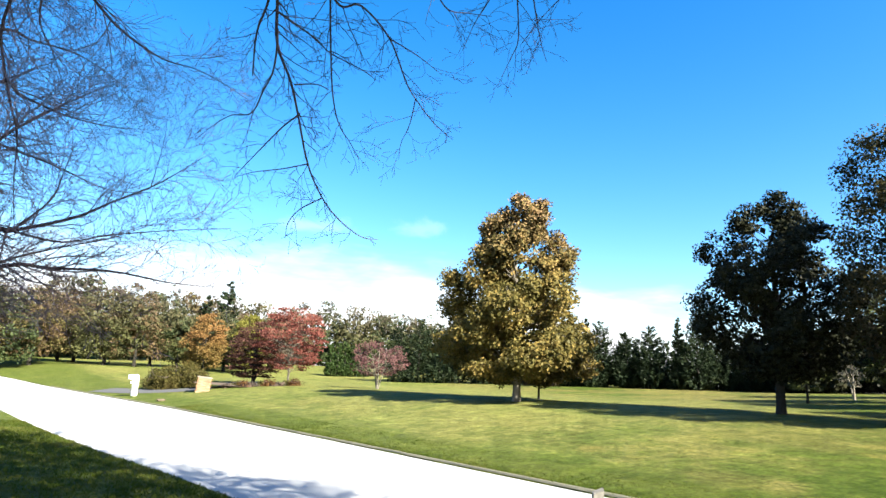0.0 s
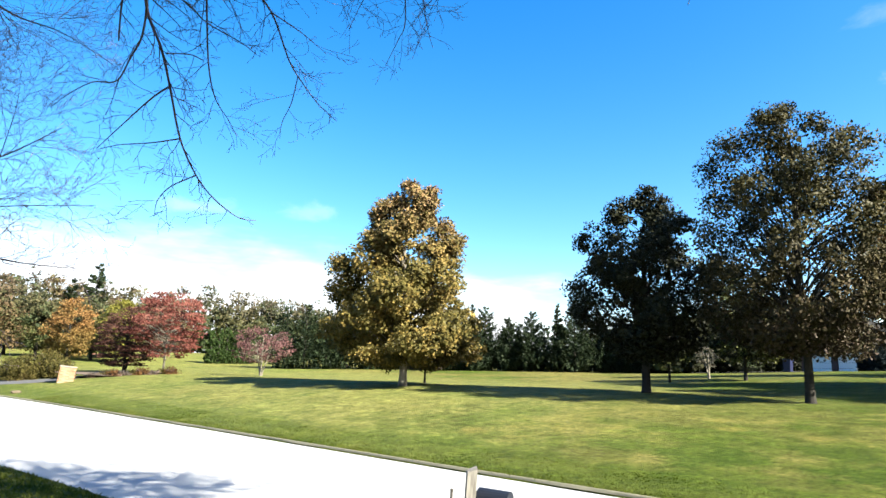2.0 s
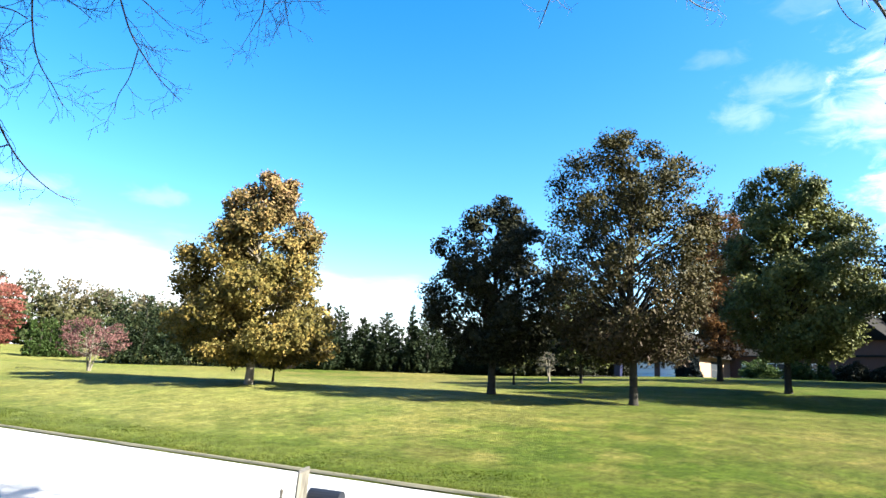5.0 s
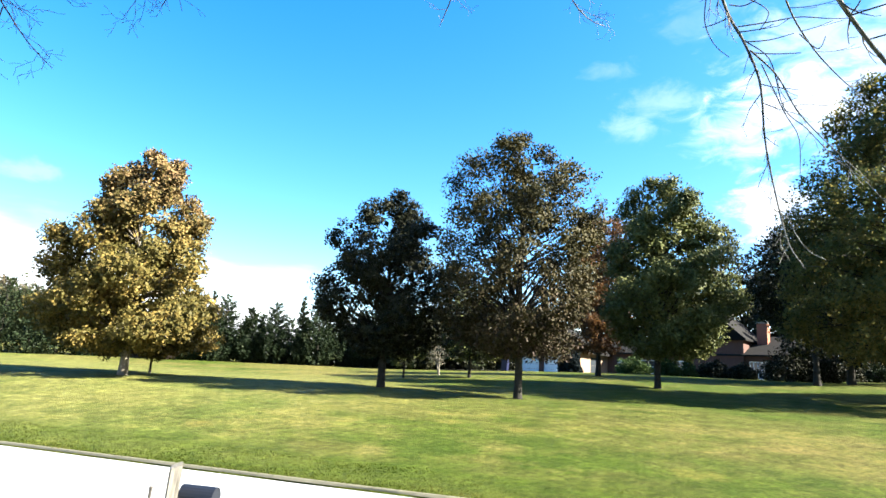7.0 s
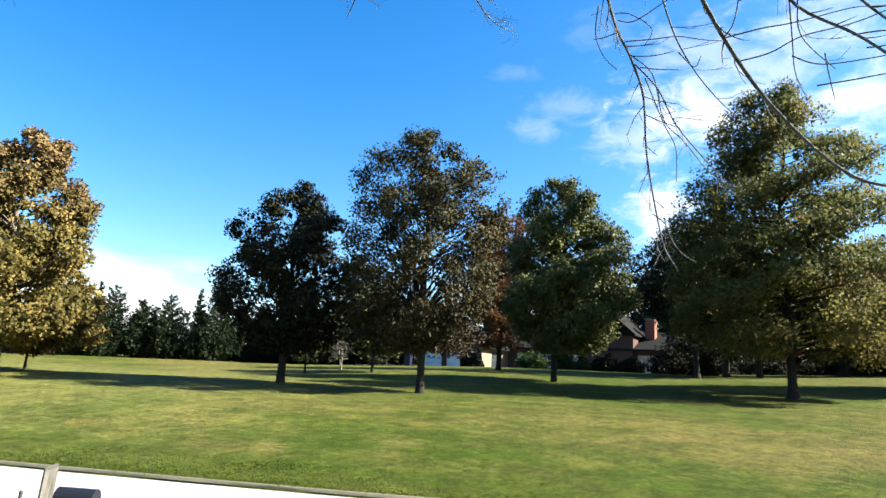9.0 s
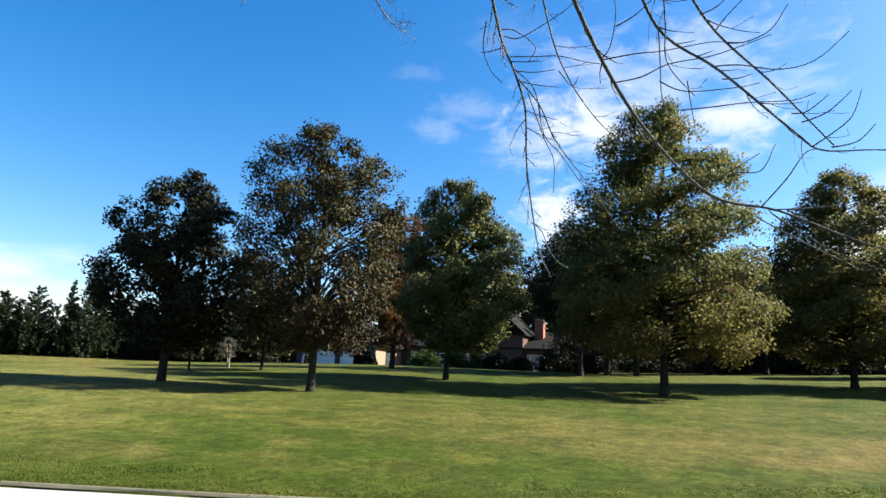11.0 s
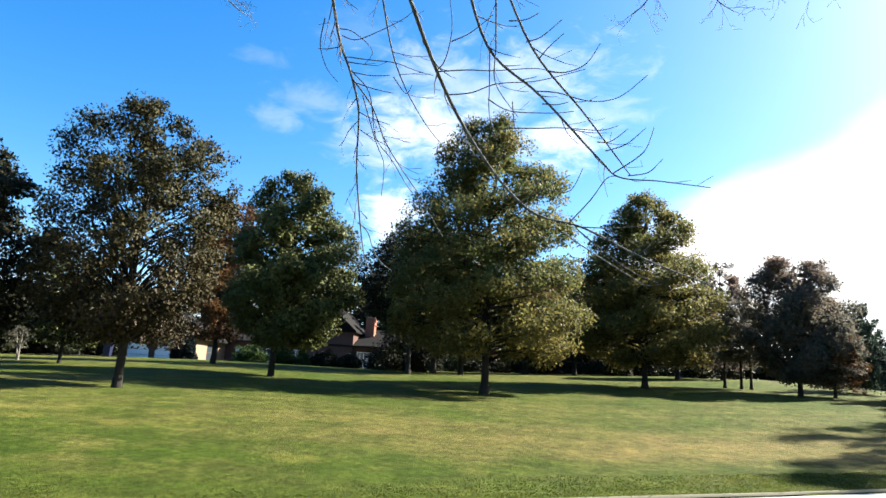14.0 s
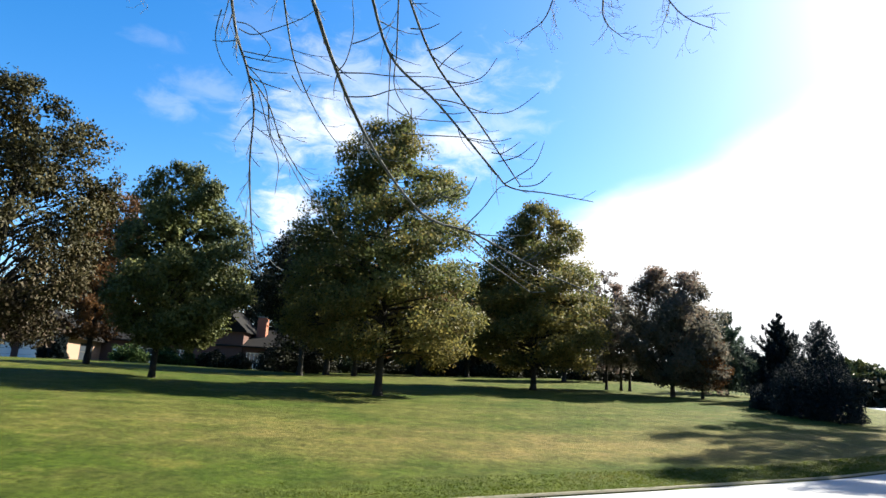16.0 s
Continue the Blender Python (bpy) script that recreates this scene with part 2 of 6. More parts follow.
    # uneven growth
    growth = colour_ramp(t, noise_tex(t, v, 0.9, 9, 0.8), [(0.36, (0.62, 0.66, 0.62)), (0.52, (1.0, 1.0, 1.0)), (0.66, (1.34, 1.28, 1.22))])
    col = blend(t, 1.0, col, growth, "MULTIPLY")
    clumps = colour_ramp(t, noise_tex(t, v, 4.6, 8, 0.8), [(0.34, (0.58, 0.62, 0.58)), (0.5, (1.0, 1.0, 1.0)), (0.66, (1.42, 1.36, 1.3))])
    col = blend(t, 1.0, col, clumps, "MULTIPLY")
    t.links.new(col, b.inputs["Base Color"])
    bump(t, b, fine, 1.0, 0.06)
    return m


GRASS = grass_material()
ROAD = plain("pale_asphalt", (0.27, 0.272, 0.275), 0.9, 0, 1.2, 0.12, 0.3)
DRIVE = plain("grey_asphalt", (0.055, 0.055, 0.058), 0.9, 0, 2.0, 0.15, 0.3)


# ---- mesh helpers ----
def mesh_object(name, verts, faces, mat, parent=None, label="", smooth=False):
    me = bpy.data.meshes.new(name)
    verts = np.asarray(verts, dtype=np.float32)
    faces = np.asarray(faces, dtype=np.int32)
    me.vertices.add(len(verts))
    me.vertices.foreach_set("co", verts.ravel())
    k = faces.shape[1]
    me.loops.add(faces.size)
    me.loops.foreach_set("vertex_index", faces.ravel())
    me.polygons.add(len(faces))
    me.polygons.foreach_set("loop_start", np.arange(0, faces.size, k, dtype=np.int32))
    me.polygons.foreach_set("loop_total", np.full(len(faces), k, dtype=np.int32))
    if smooth:
        me.polygons.foreach_set("use_smooth", np.ones(len(faces), dtype=bool))
    me.update(calc_edges=True)
    me.materials.append(mat)
    ob = new(name, me)
    if parent:
        ob.parent = parent
    if label:
        ob["label"] = label
    return ob


def part(name, bm, mat, parent=None, label=""):
    """Links a bmesh as one mesh object under a thing or a part."""
    me = bpy.data.meshes.new(name)
    bm.to_mesh(me)
    bm.free()
    me.materials.append(mat)
    ob = new(name, me)
    if parent:
        ob.parent = parent
    if label:
        ob["label"] = label
    return ob


def box(bm, x0, x1, y0, y1, z0, z1, bevel=0.0):
    made = bmesh.ops.create_cube(bm, size=1.0, matrix=Matrix.LocRotScale(((x0 + x1) / 2, (y0 + y1) / 2, (z0 + z1) / 2), None, (x1 - x0, y1 - y0, z1 - z0)))
    if bevel:
        edges = {e for v in made["verts"] for e in v.link_edges}
        bmesh.ops.bevel(bm, geom=list(edges), offset=bevel, segments=2, affect="EDGES")
    return bm


def anchor(name, m, label, category, group="", kind=""):
    ob = new(name)
    ob.matrix_world = m
    return tagged(ob, label, category, group, kind)


def tubes(curves, sides=5):
    """Tapered tubes along curves, each an array of rows x, y, z, radius."""
    V, F, base = [], [], 0
    ring = np.linspace(0, 2 * np.pi, sides, endpoint=False)
    cs, sn = np.cos(ring)[:, None], np.sin(ring)[:, None]
    for c in curves:
        c = np.asarray(c, dtype=float)
        p, r = c[:, :3], c[:, 3]
        d = np.gradient(p, axis=0)
        d /= np.linalg.norm(d, axis=1)[:, None] + 1e-9
        ref = np.array([0.31, 0.23, 0.92]) if abs(d[0, 2]) < 0.9 else np.array([0.95, 0.3, 0.1])
        a = np.cross(d, ref)
        a /= np.linalg.norm(a, axis=1)[:, None] + 1e-9
        b = np.cross(d, a)
        k = len(p)
        V.append((p[:, None, :] + r[:, None, None] * (cs[None] * a[:, None, :] + sn[None] * b[:, None, :])).reshape(-1, 3))
        i = np.arange(k - 1)[:, None] * sides + base
        j = np.arange(sides)[None]
        j2 = (j + 1) % sides
        F.append(np.stack([i + j, i + j2, i + sides + j2, i + sides + j], axis=-1).reshape(-1, 4))
        base += k * sides
    return np.concatenate(V), np.concatenate(F)


def leaves(rng, centres, size, aspect=0.6, flat=0.0, along_dirs=None, face=None):
    """Folded four-cornered leaves, one at each centre."""
    n = len(centres)
    u = rng.normal(size=(n, 3))
    if along_dirs is not None:
        u = u * 0.35 + along_dirs
    u /= np.linalg.norm(u, axis=1)[:, None]
    w = rng.normal(size=(n, 3))
    w[:, 2] += flat
    if face is not None:
        w += face
    v = np.cross(u, w)
    v /= np.linalg.norm(v, axis=1)[:, None] + 1e-9
    nrm = np.cross(u, v)
    s = (size * rng.uniform(0.65, 1.3, n))[:, None]
    up = nrm * s * 0.18
    V = np.stack([centres - u * s * 0.5, centres + v * s * aspect * 0.5 + up, centres + u * s * 0.5, centres - v * s * aspect * 0.5 + up], axis=1)
    F = np.arange(4 * n).reshape(n, 4)
    return V.reshape(-1, 3), F

# ---- lie of the land ----
def smooth_table(v, table):
    """Smooth curve through a short table of (position, value)."""
    if v <= table[0][0]:
        return table[0][1]
    if v >= table[-1][0]:
        return table[-1][1]
    for i in range(len(table) - 1):
        (a, p), (b, q) = table[i], table[i + 1]
        if v <= b:
            lo = table[i - 1] if i else (a, p)
            hi = table[i + 2] if i + 2 < len(table) else (b, q)
            d0 = (q - lo[1]) / (b - lo[0])
            d1 = (hi[1] - p) / (hi[0] - a)
            h, u = b - a, (v - a) / (b - a)
            return (p * (1 + 2 * u) * (1 - u) ** 2 + q * u * u * (3 - 2 * u)
                    + h * d0 * u * (1 - u) ** 2 - h * d1 * u * u * (1 - u))


# the road's far edge and its climb, against the way along it (m)
EDGE = [(-160, 150), (-90, 72), (-49, 29), (-37, 18.5), (-27, 14.2), (-17, 12.2), (-12, 11.7), (-7, 11.0), (-2, 10.2), (3, 9.5),
        (20, 9.45), (34, 9.3), (42, 8.8), (58, 7.2), (76, 4.4), (110, -6), (170, -40)]
CLIMB = [(-160, 5), (-90, 4.2), (-49, 2.4), (-37, 1.6), (-27, 0.95), (-17, 0.4), (-12, 0.2), (-7, 0.08), (-2, 0.0), (60, 0.0), (100, 1.1), (170, 2.0)]
# the field's rise, against the distance from that edge: towards the house, and towards the far driveway
RISE = [(0, 0.0), (3, 0.2), (6, 0.5), (12, 1.1), (18, 1.5), (22, 1.8), (30, 2.35), (40, 2.95), (55, 3.5), (80, 4.0), (200, 4.6)]
RISE_FAR = [(0, 0.0), (3, 0.45), (6, 0.9), (10, 1.24), (16, 1.33), (24, 1.46), (33, 1.9), (45, 2.5), (62, 2.8), (90, 3.0), (200, 3.8)]
# the road's width, which opens out along the bend
WIDTH = [(-160, 6.0), (6, 5.75), (11.5, 6.1), (15, 6.55), (21, 7.05), (32, 7.5), (60, 7.8), (170, 8.0)]


def along(x, y):
    return -0.6 * x + 0.8 * y, 0.8 * x + 0.6 * y


def place(m, n):
    return -0.6 * m + 0.8 * n, 0.8 * m + 0.6 * n


def height(x, y):
    m, n = along(x, y)
    s = n - smooth_table(m, EDGE)
    z = smooth_table(m, CLIMB)
    if s >= 0:
        u = min(max(m / 32, 0), 1)
        u = u * u * (3 - 2 * u)
        return z + (1 - u) * smooth_table(s, RISE) + u * smooth_table(s, RISE_FAR)
    w = smooth_table(m, WIDTH)
    if s < -w:
        return z + 0.03 * min(-w - s, 6)
    return z


def land():
    """One sheet of ground that reaches the horizon, with the road's bed let into it."""
    ms = np.unique(np.concatenate([np.linspace(-1500, -160, 12), np.linspace(-160, -60, 21), np.linspace(-60, 90, 151), np.linspace(90, 170, 21), np.linspace(170, 1500, 12)]))
    ss = np.unique(np.concatenate([np.linspace(-1500, -60, 10), np.linspace(-60, -7, 28), np.array([-6.6, -6.25, -6.06, -6.0]),
                                   np.linspace(-5.98, -0.02, 5), np.array([0, 0.06, 0.25, 0.6, 1, 1.5, 2]), np.linspace(2.5, 60, 93), np.linspace(62, 200, 24), np.linspace(220, 1500, 10)]))
    V = np.empty((len(ms), len(ss), 3))
    for i, m in enumerate(ms):
        e, w = smooth_table(m, EDGE), smooth_table(m, WIDTH)
        for j, c in enumerate(ss):
            s = c if c >= 0 else c * w / 6 if c > -6 else c + 6 - w
            x, y = place(m, e + s)
            z = height(x, y)
            if -w < s < 0:
                z -= 0.09
            else:
                out = s if s >= 0 else -w - s
                z += (0.035 if out < 0.03 else 0.05 if out < 40 else 0.0)
                if 0.3 < out < 80:
                    z += 0.05 * noise.noise((x * 0.13, y * 0.13, 3.3)) + 0.018 * noise.noise((x * 0.9, y * 0.9, 7.1))
            V[i, j] = x, y, z
    k = len(ss)
    i, j = np.meshgrid(np.arange(len(ms) - 1), np.arange(k - 1), indexing="ij")
    F = np.stack([i * k + j, (i + 1) * k + j, (i + 1) * k + j + 1, i * k + j + 1], axis=-1).reshape(-1, 4)[:, ::-1]
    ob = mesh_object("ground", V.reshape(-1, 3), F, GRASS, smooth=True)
    tagged(ob, "mown autumn lawn with dry straw-coloured patches, rising from the road", "lawn", kind="structure")


def strip(name, ms, s0, s1, lift, mat, label, category):
    """A paved strip beside or along the road's far edge."""
    V = np.empty((len(ms), 9, 3))
    for i, m in enumerate(ms):
        e = smooth_table(m, EDGE)
        for j, s in enumerate(np.linspace(-smooth_table(m, WIDTH) - 0.04 if s0 is None else s0, s1, 9)):
            x, y = place(m, e + s + 0.03 * noise.noise((m * 0.8, s, 0)) * (j in (0, 8)))
            V[i, j] = x, y, smooth_table(m, CLIMB) + lift + 0.05 * (1 - (2 * j / 8 - 1) ** 2)
    k = 9
    i, j = np.meshgrid(np.arange(len(ms) - 1), np.arange(k - 1), indexing="ij")
    F = np.stack([i * k + j, (i + 1) * k + j, (i + 1) * k + j + 1, i * k + j + 1], axis=-1).reshape(-1, 4)[:, ::-1]
    ob = mesh_object(name, V.reshape(-1, 3), F, mat, smooth=True)
    return tagged(ob, label, category, kind="structure")


land()
VERGE = plain("bare_verge", (0.13, 0.122, 0.085), 0.95, 0, 5, 0.4, 0.6)
strip("verge", np.linspace(-70, 60, 400), -0.02, 0.07, 0.012, VERGE, "thin worn strip of bare earth between lane and lawn", "verge")
strip("road", np.linspace(-160, 170, 331), None, 0.04, -0.02, ROAD, "pale sunlit asphalt lane between two lawns", "road")


def ribbon(name, points, width, mat, label, lift=0.07):
    """A driveway along a curve, laid on the lawn."""
    P = []
    for k in range(61):
        u = k / 60 * (len(points) - 1)
        i = min(int(u), len(points) - 2)
        f = u - i
        p0, p1 = Vector(points[max(i - 1, 0)]), Vector(points[i])
        p2, p3 = Vector(points[i + 1]), Vector(points[min(i + 2, len(points) - 1)])
        P.append(0.5 * ((2 * p1) + (p2 - p0) * f + (2 * p0 - 5 * p1 + 4 * p2 - p3) * f * f + (3 * p1 - p0 - 3 * p2 + p3) * f ** 3))
    V = []
    for k, p in enumerate(P):
        d = (P[min(k + 1, 60)] - P[max(k - 1, 0)]).normalized()
        nrm = Vector((-d.y, d.x))
        for w in (-0.5, -0.25, 0, 0.25, 0.5):
            q = p + nrm * width * w
            V.append((q.x, q.y, height(q.x, q.y) + lift + (0.02 if abs(w) < 0.4 else 0)))
    F = [(k * 5 + j, k * 5 + j + 1, k * 5 + 6 + j, k * 5 + 5 + j) for k in range(60) for j in range(4)]
    return tagged(mesh_object(name, V, F, mat, smooth=True), label, "driveway", kind="structure")


# ---- trees ----
def crown_radius(profile, f):
    for (a, p), (b, q) in zip(profile, profile[1:]):
        if a <= f <= b:
            return p + (q - p) * (f - a) / (b - a)
    return 0.0


def limb(rng, a, b, r0, r1, sag=0.0, steps=7, wobble=0.05):
    """A bent limb from a to b."""
    a, b = np.asarray(a, float), np.asarray(b, float)
    u = np.linspace(0, 1, steps)[:, None]
    p = a + (b - a) * u
    length = np.linalg.norm(b - a)
    p[:, 2] += sag * length * (u[:, 0] * (1 - u[:, 0]))
    off = np.cumsum(rng.normal(size=(steps, 3)), axis=0) * wobble * length / steps
    p += off * np.sin(np.pi * u * 0.5)
    off_end = p[-1] - b
    p -= off_end * u ** 2
    return np.hstack([p, r0 + (r1 - r0) * u ** 0.8])


def broadleaf(name, x, y, h, profile, mats, label, category="tree", clumps=260, per=130, leaf=0.13, trunk=0.22, seed=1, clump=0.55,
              lean=(0, 0), droop=0.0, stem_top=0.93, fork=0.18, shell=0.62, bark=None, rough=0.28, stems=1, group="", flatten=0.6, every=2, skew=(0, 0), core=0, core_leaf=0.5):
    """A leafy tree: tapered trunk, limbs to every clump, and a crown of single leaves. profile: (share of the height, radius)."""
    rng = np.random.default_rng(seed)
    bark = bark or BARK
    z0 = height(x, y) - 0.03
    tree = anchor(name, pose(x, y, z0), label, category, group)
    f0, f1 = profile[0][0], profile[-1][0]
    # stem
    k = 16
    u = np.linspace(0, 1, k)
    top = h * stem_top
    stem = np.zeros((k, 4))
    wob = np.cumsum(rng.normal(size=(k, 2)), axis=0) * 0.035 * h / k
    bend = np.clip((u - 0.16) / 0.84, 0, 1) ** 1.1
    stem[:, 0] = lean[0] * bend * h + wob[:, 0] * bend
    stem[:, 1] = lean[1] * bend * h + wob[:, 1] * bend
    stem[:, 2] = u * top
    stem[:, 3] = trunk * ((1 - u) ** 0.85 * 0.93 + 0.05) + trunk * 0.35 * np.exp(-u * top / 0.16)
    stem_list = [stem]
    for _ in range(stems - 1):
        a = rng.uniform(0, 2 * np.pi)
        s2 = stem.copy()
        s2[:, 0] += np.cos(a) * h * 0.22 * u ** 1.1 + np.cos(a) * trunk * 0.6
        s2[:, 1] += np.sin(a) * h * 0.22 * u ** 1.1 + np.sin(a) * trunk * 0.6
        s2[:, 2] *= rng.uniform(0.7, 0.9)
        s2[:, 3] *= 0.75
        stem_list.append(s2)
    V, F = tubes(stem_list, 10)
    mesh_object("trunk", V, F, bark, tree, smooth=True)
    # clumps of leaves
    fs = np.linspace(f0, f1, 60)
    w = np.array([crown_radius(profile, f) ** 1.6 + 0.02 for f in fs])
    cf = rng.choice(fs, clumps, p=w / w.sum()) + rng.uniform(-1, 1, clumps) * (f1 - f0) / 120
    cf = np.clip(cf, f0, f1)
    ang = rng.uniform(0, 2 * np.pi, clumps)
    C = np.empty((clumps, 3))
    limbs = []
    for i in range(clumps):
        R = crown_radius(profile, cf[i])
        lump = 1 + rough * noise.noise((np.cos(ang[i]) * 1.5 + seed, np.sin(ang[i]) * 1.5, cf[i] * 5.0)) * 1.6
        r = R * lump * (shell + (1 - shell) * rng.random() ** 0.6 if rng.random() < 0.78 else rng.random() ** 0.5)
        z = cf[i] * h
        s = stem_list[i % len(stem_list)]
        cx, cy = np.interp(z, s[:, 2], s[:, 0]), np.interp(z, s[:, 2], s[:, 1])
        cx0, cy0 = np.interp(z, stem[:, 2], stem[:, 0]), np.interp(z, stem[:, 2], stem[:, 1])
        cx0, cy0 = cx0 + skew[0] * (1.1 - 2 * cf[i]), cy0 + skew[1] * (1.1 - 2 * cf[i])
        C[i] = cx0 + np.cos(ang[i]) * r, cy0 + np.sin(ang[i]) * r, z - droop * r
        if i % every == 0:
            rise = fork * h * (0.4 + 0.6 * r / max(R, 0.3)) * (0.35 if cf[i] < 0.4 else 1)
            zs = min(max(z - rise, f0 * h * 0.82), s[-1, 2] * 0.98)
            ax, ay = np.interp(zs, s[:, 2], s[:, 0]), np.interp(zs, s[:, 2], s[:, 1])
            rad = np.interp(zs, s[:, 2], s[:, 3])
            limbs.append(limb(rng, (ax, ay, zs), C[i], min(rad * 0.5, 0.008 + 0.008 * r), 0.004, 0.25 if droop < 0.15 else 0.4, 6, 0.22))
    V, F = tubes(limbs, 4)
    tagged(mesh_object("branchwork", V, F, bark, tree, smooth=True), kind="stuff")
    size = 0.74 * clump * rng.uniform(0.6, 1.35, clumps)
    for q, mat in enumerate(mats):
        ids = np.arange(clumps)[q::len(mats)]
        idx = np.repeat(ids, (per * (size[ids] / (0.74 * clump)) ** 2).astype(int))
        off = rng.normal(size=(len(idx), 3))
        off *= (rng.random(len(idx)) ** 0.45 / np.linalg.norm(off, axis=1))[:, None]
        off[:, 2] *= flatten
        P = C[idx] + off * size[idx][:, None]
        P = P[P[:, 2] > 0.25]
        S = np.full(len(P), leaf)
        if core:
            # old, larger sprays of leaves deep inside the crown
            f = rng.uniform(f0 + 0.04, f1 * 0.78, core)
            R = np.array([crown_radius(profile, v) for v in f]) * np.sqrt(rng.random(core)) * 0.6
            a = rng.uniform(0, 2 * np.pi, core)
            K = np.stack([np.interp(f * h, stem[:, 2], stem[:, 0]) + skew[0] * (1.1 - 2 * f) + R * np.cos(a), np.interp(f * h, stem[:, 2], stem[:, 1]) + skew[1] * (1.1 - 2 * f) + R * np.sin(a), f * h], axis=1)
            P, S = np.concatenate([P, K]), np.concatenate([S, np.full(core, core_leaf)])
        # leaves turn their faces outwards from the crown
        face = P - np.array([stem[8, 0], stem[8, 1], h * (f0 * 0.55 + f1 * 0.45)])
        face /= np.linalg.norm(face, axis=1)[:, None] + 0.3
        Vl, Fl = leaves(rng, P, S, 0.62, 0.25, face=face * 1.3)
        mesh_object("crown", Vl, Fl, mat, tree)
    return tree


def lawn_tree(name, x, y, h, outline, mats, label, category="tree", limbs=56, sprays=11, per=80, leaf=0.16, clump=0.42, trunk=0.18, seed=1, rise=0.6,
              droop=0.0, bark=None, lumpy=0.2, flatten=0.7, thin=None, core=200, core_leaf=0.4, clear=0.12, deep=0.86, reach=0.3, group="", flare=0.35):
    """A single tree on the lawn: stem, limbs to every side, sprays of leaves along the limbs. outline: (share of the height, reach to one side, reach to the other)."""
    rng = np.random.default_rng(seed)
    bark = bark or BARK
    tree = anchor(name, pose(x, y, height(x, y) - 0.03), label, category, group)
    a = math.atan2(x, y)
    lat, fwd = np.array([math.cos(a), -math.sin(a), 0.0]), np.array([math.sin(a), math.cos(a), 0.0])
    fs = np.array([r[0] for r in outline])
    mids, halves = np.array([(r[1] + r[2]) / 2 for r in outline]), np.array([(r[2] - r[1]) / 2 for r in outline])
    f0 = fs[0]
    u = np.concatenate([[0, 0.006, 0.014, 0.026, 0.045], np.linspace(0.07, 1, 13)])
    wob = np.cumsum(rng.normal(size=(18, 2)), axis=0) * 0.03 * h / 18 * np.clip((u - 0.15) / 0.5, 0, 1)[:, None]
    sway = np.interp(u * 0.9, fs, mids) * 0.75 * np.clip((u - 0.14) / 0.6, 0, 1) ** 1.2
    stem = np.zeros((18, 4))
    stem[:, :3] = lat * (sway + wob[:, 0])[:, None] + fwd * wob[:, 1:]
    stem[:, 2] = u * h * 0.96
    stem[:, 3] = trunk * ((1 - u) ** 0.9 * 0.95 + 0.03) + trunk * flare * np.exp(-u * h / 0.2)
    V, F = tubes([stem], 11)
    mesh_object("trunk", V, F, bark, tree, smooth=True)
    grid = np.linspace(f0, 1.0, 200)
    weight = np.cumsum(np.interp(grid, fs, halves) ** 1.25 + 0.45)
    wood, C = [], []
    for i in range(limbs):
        f = np.interp((i + rng.random()) / limbs * weight[-1], weight, grid)
        th = 2.39996 * i * 7 + rng.normal() * 0.25
        half, mid = max(np.interp(f, fs, halves) - 0.3 * clump, 0.12), np.interp(f, fs, mids)
        lump = 1.06 + lumpy * (noise.noise((math.cos(th) * 1.6 + seed, math.sin(th) * 1.6, f * 6)) * 1.1 + rng.normal() * 0.15 - 0.1)
        lump = min(max(lump, 0.7), 1.12)
        tip = lat * (mid + half * lump * math.cos(th)) + fwd * half * lump * deep * math.sin(th)
        tip[2] = f * h - 0.25 * clump
        zs = min(max(tip[2] + droop * half - rise * half * rng.uniform(0.6, 1.3), clear * h), 0.93 * h)
        root = np.array([np.interp(zs, stem[:, 2], stem[:, q]) for q in (0, 1)] + [zs])
        r0 = min(np.interp(zs, stem[:, 2], stem[:, 3]) * 0.55, 0.012 + 0.014 * half)
        c = limb(rng, root, tip, r0, 0.006, 0.22, 8, 0.2)
        wood.append(c)
        for j in range(sprays):
            k = 1.0 if j == 0 else rng.uniform(0.22, 1.0) ** 0.7
            base = np.array([np.interp(k * 7, np.arange(8), c[:, q]) for q in range(3)])
            off = rng.normal(size=3)
            off *= reach * half * rng.uniform(0.35, 1.0) / np.linalg.norm(off) * (0.3 if j == 0 else 1.0)
            off[2] *= 0.7
            q = base + off
            side = np.array([q @ lat - np.interp(q[2] / h, fs, mids), (q @ fwd) / deep])
            most = np.interp(q[2] / h, fs, halves) * 1.05 + 0.05
            if np.hypot(*side) > most:
                side *= most / np.hypot(*side)
                q = lat * (side[0] + np.interp(q[2] / h, fs, mids)) + fwd * side[1] * deep + np.array([0, 0, q[2]])
            fq = q[2] / h
            if thin and thin[0] < fq < thin[1] and np.hypot(*side) < most * 0.8 and rng.random() > thin[2]:
                if j % 2 == 0:
                    wood.append(limb(rng, base, q, 0.008, 0.003, 0.1, 5, 0.25))
                continue
            C.append(q)
            if j % 3 == 0:
                wood.append(limb(rng, base, q, 0.009, 0.003, 0.1, 5, 0.25))
    V, F = tubes(wood, 4)
    tagged(mesh_object("branchwork", V, F, bark, tree, smooth=True), kind="stuff")
    C = np.array(C)
    size = clump * rng.uniform(0.5, 1.25, len(C))
    pick = rng.integers(0, len(mats), len(C))
    middle = np.array([lat[0] * mids.mean(), lat[1] * mids.mean(), h * 0.45])
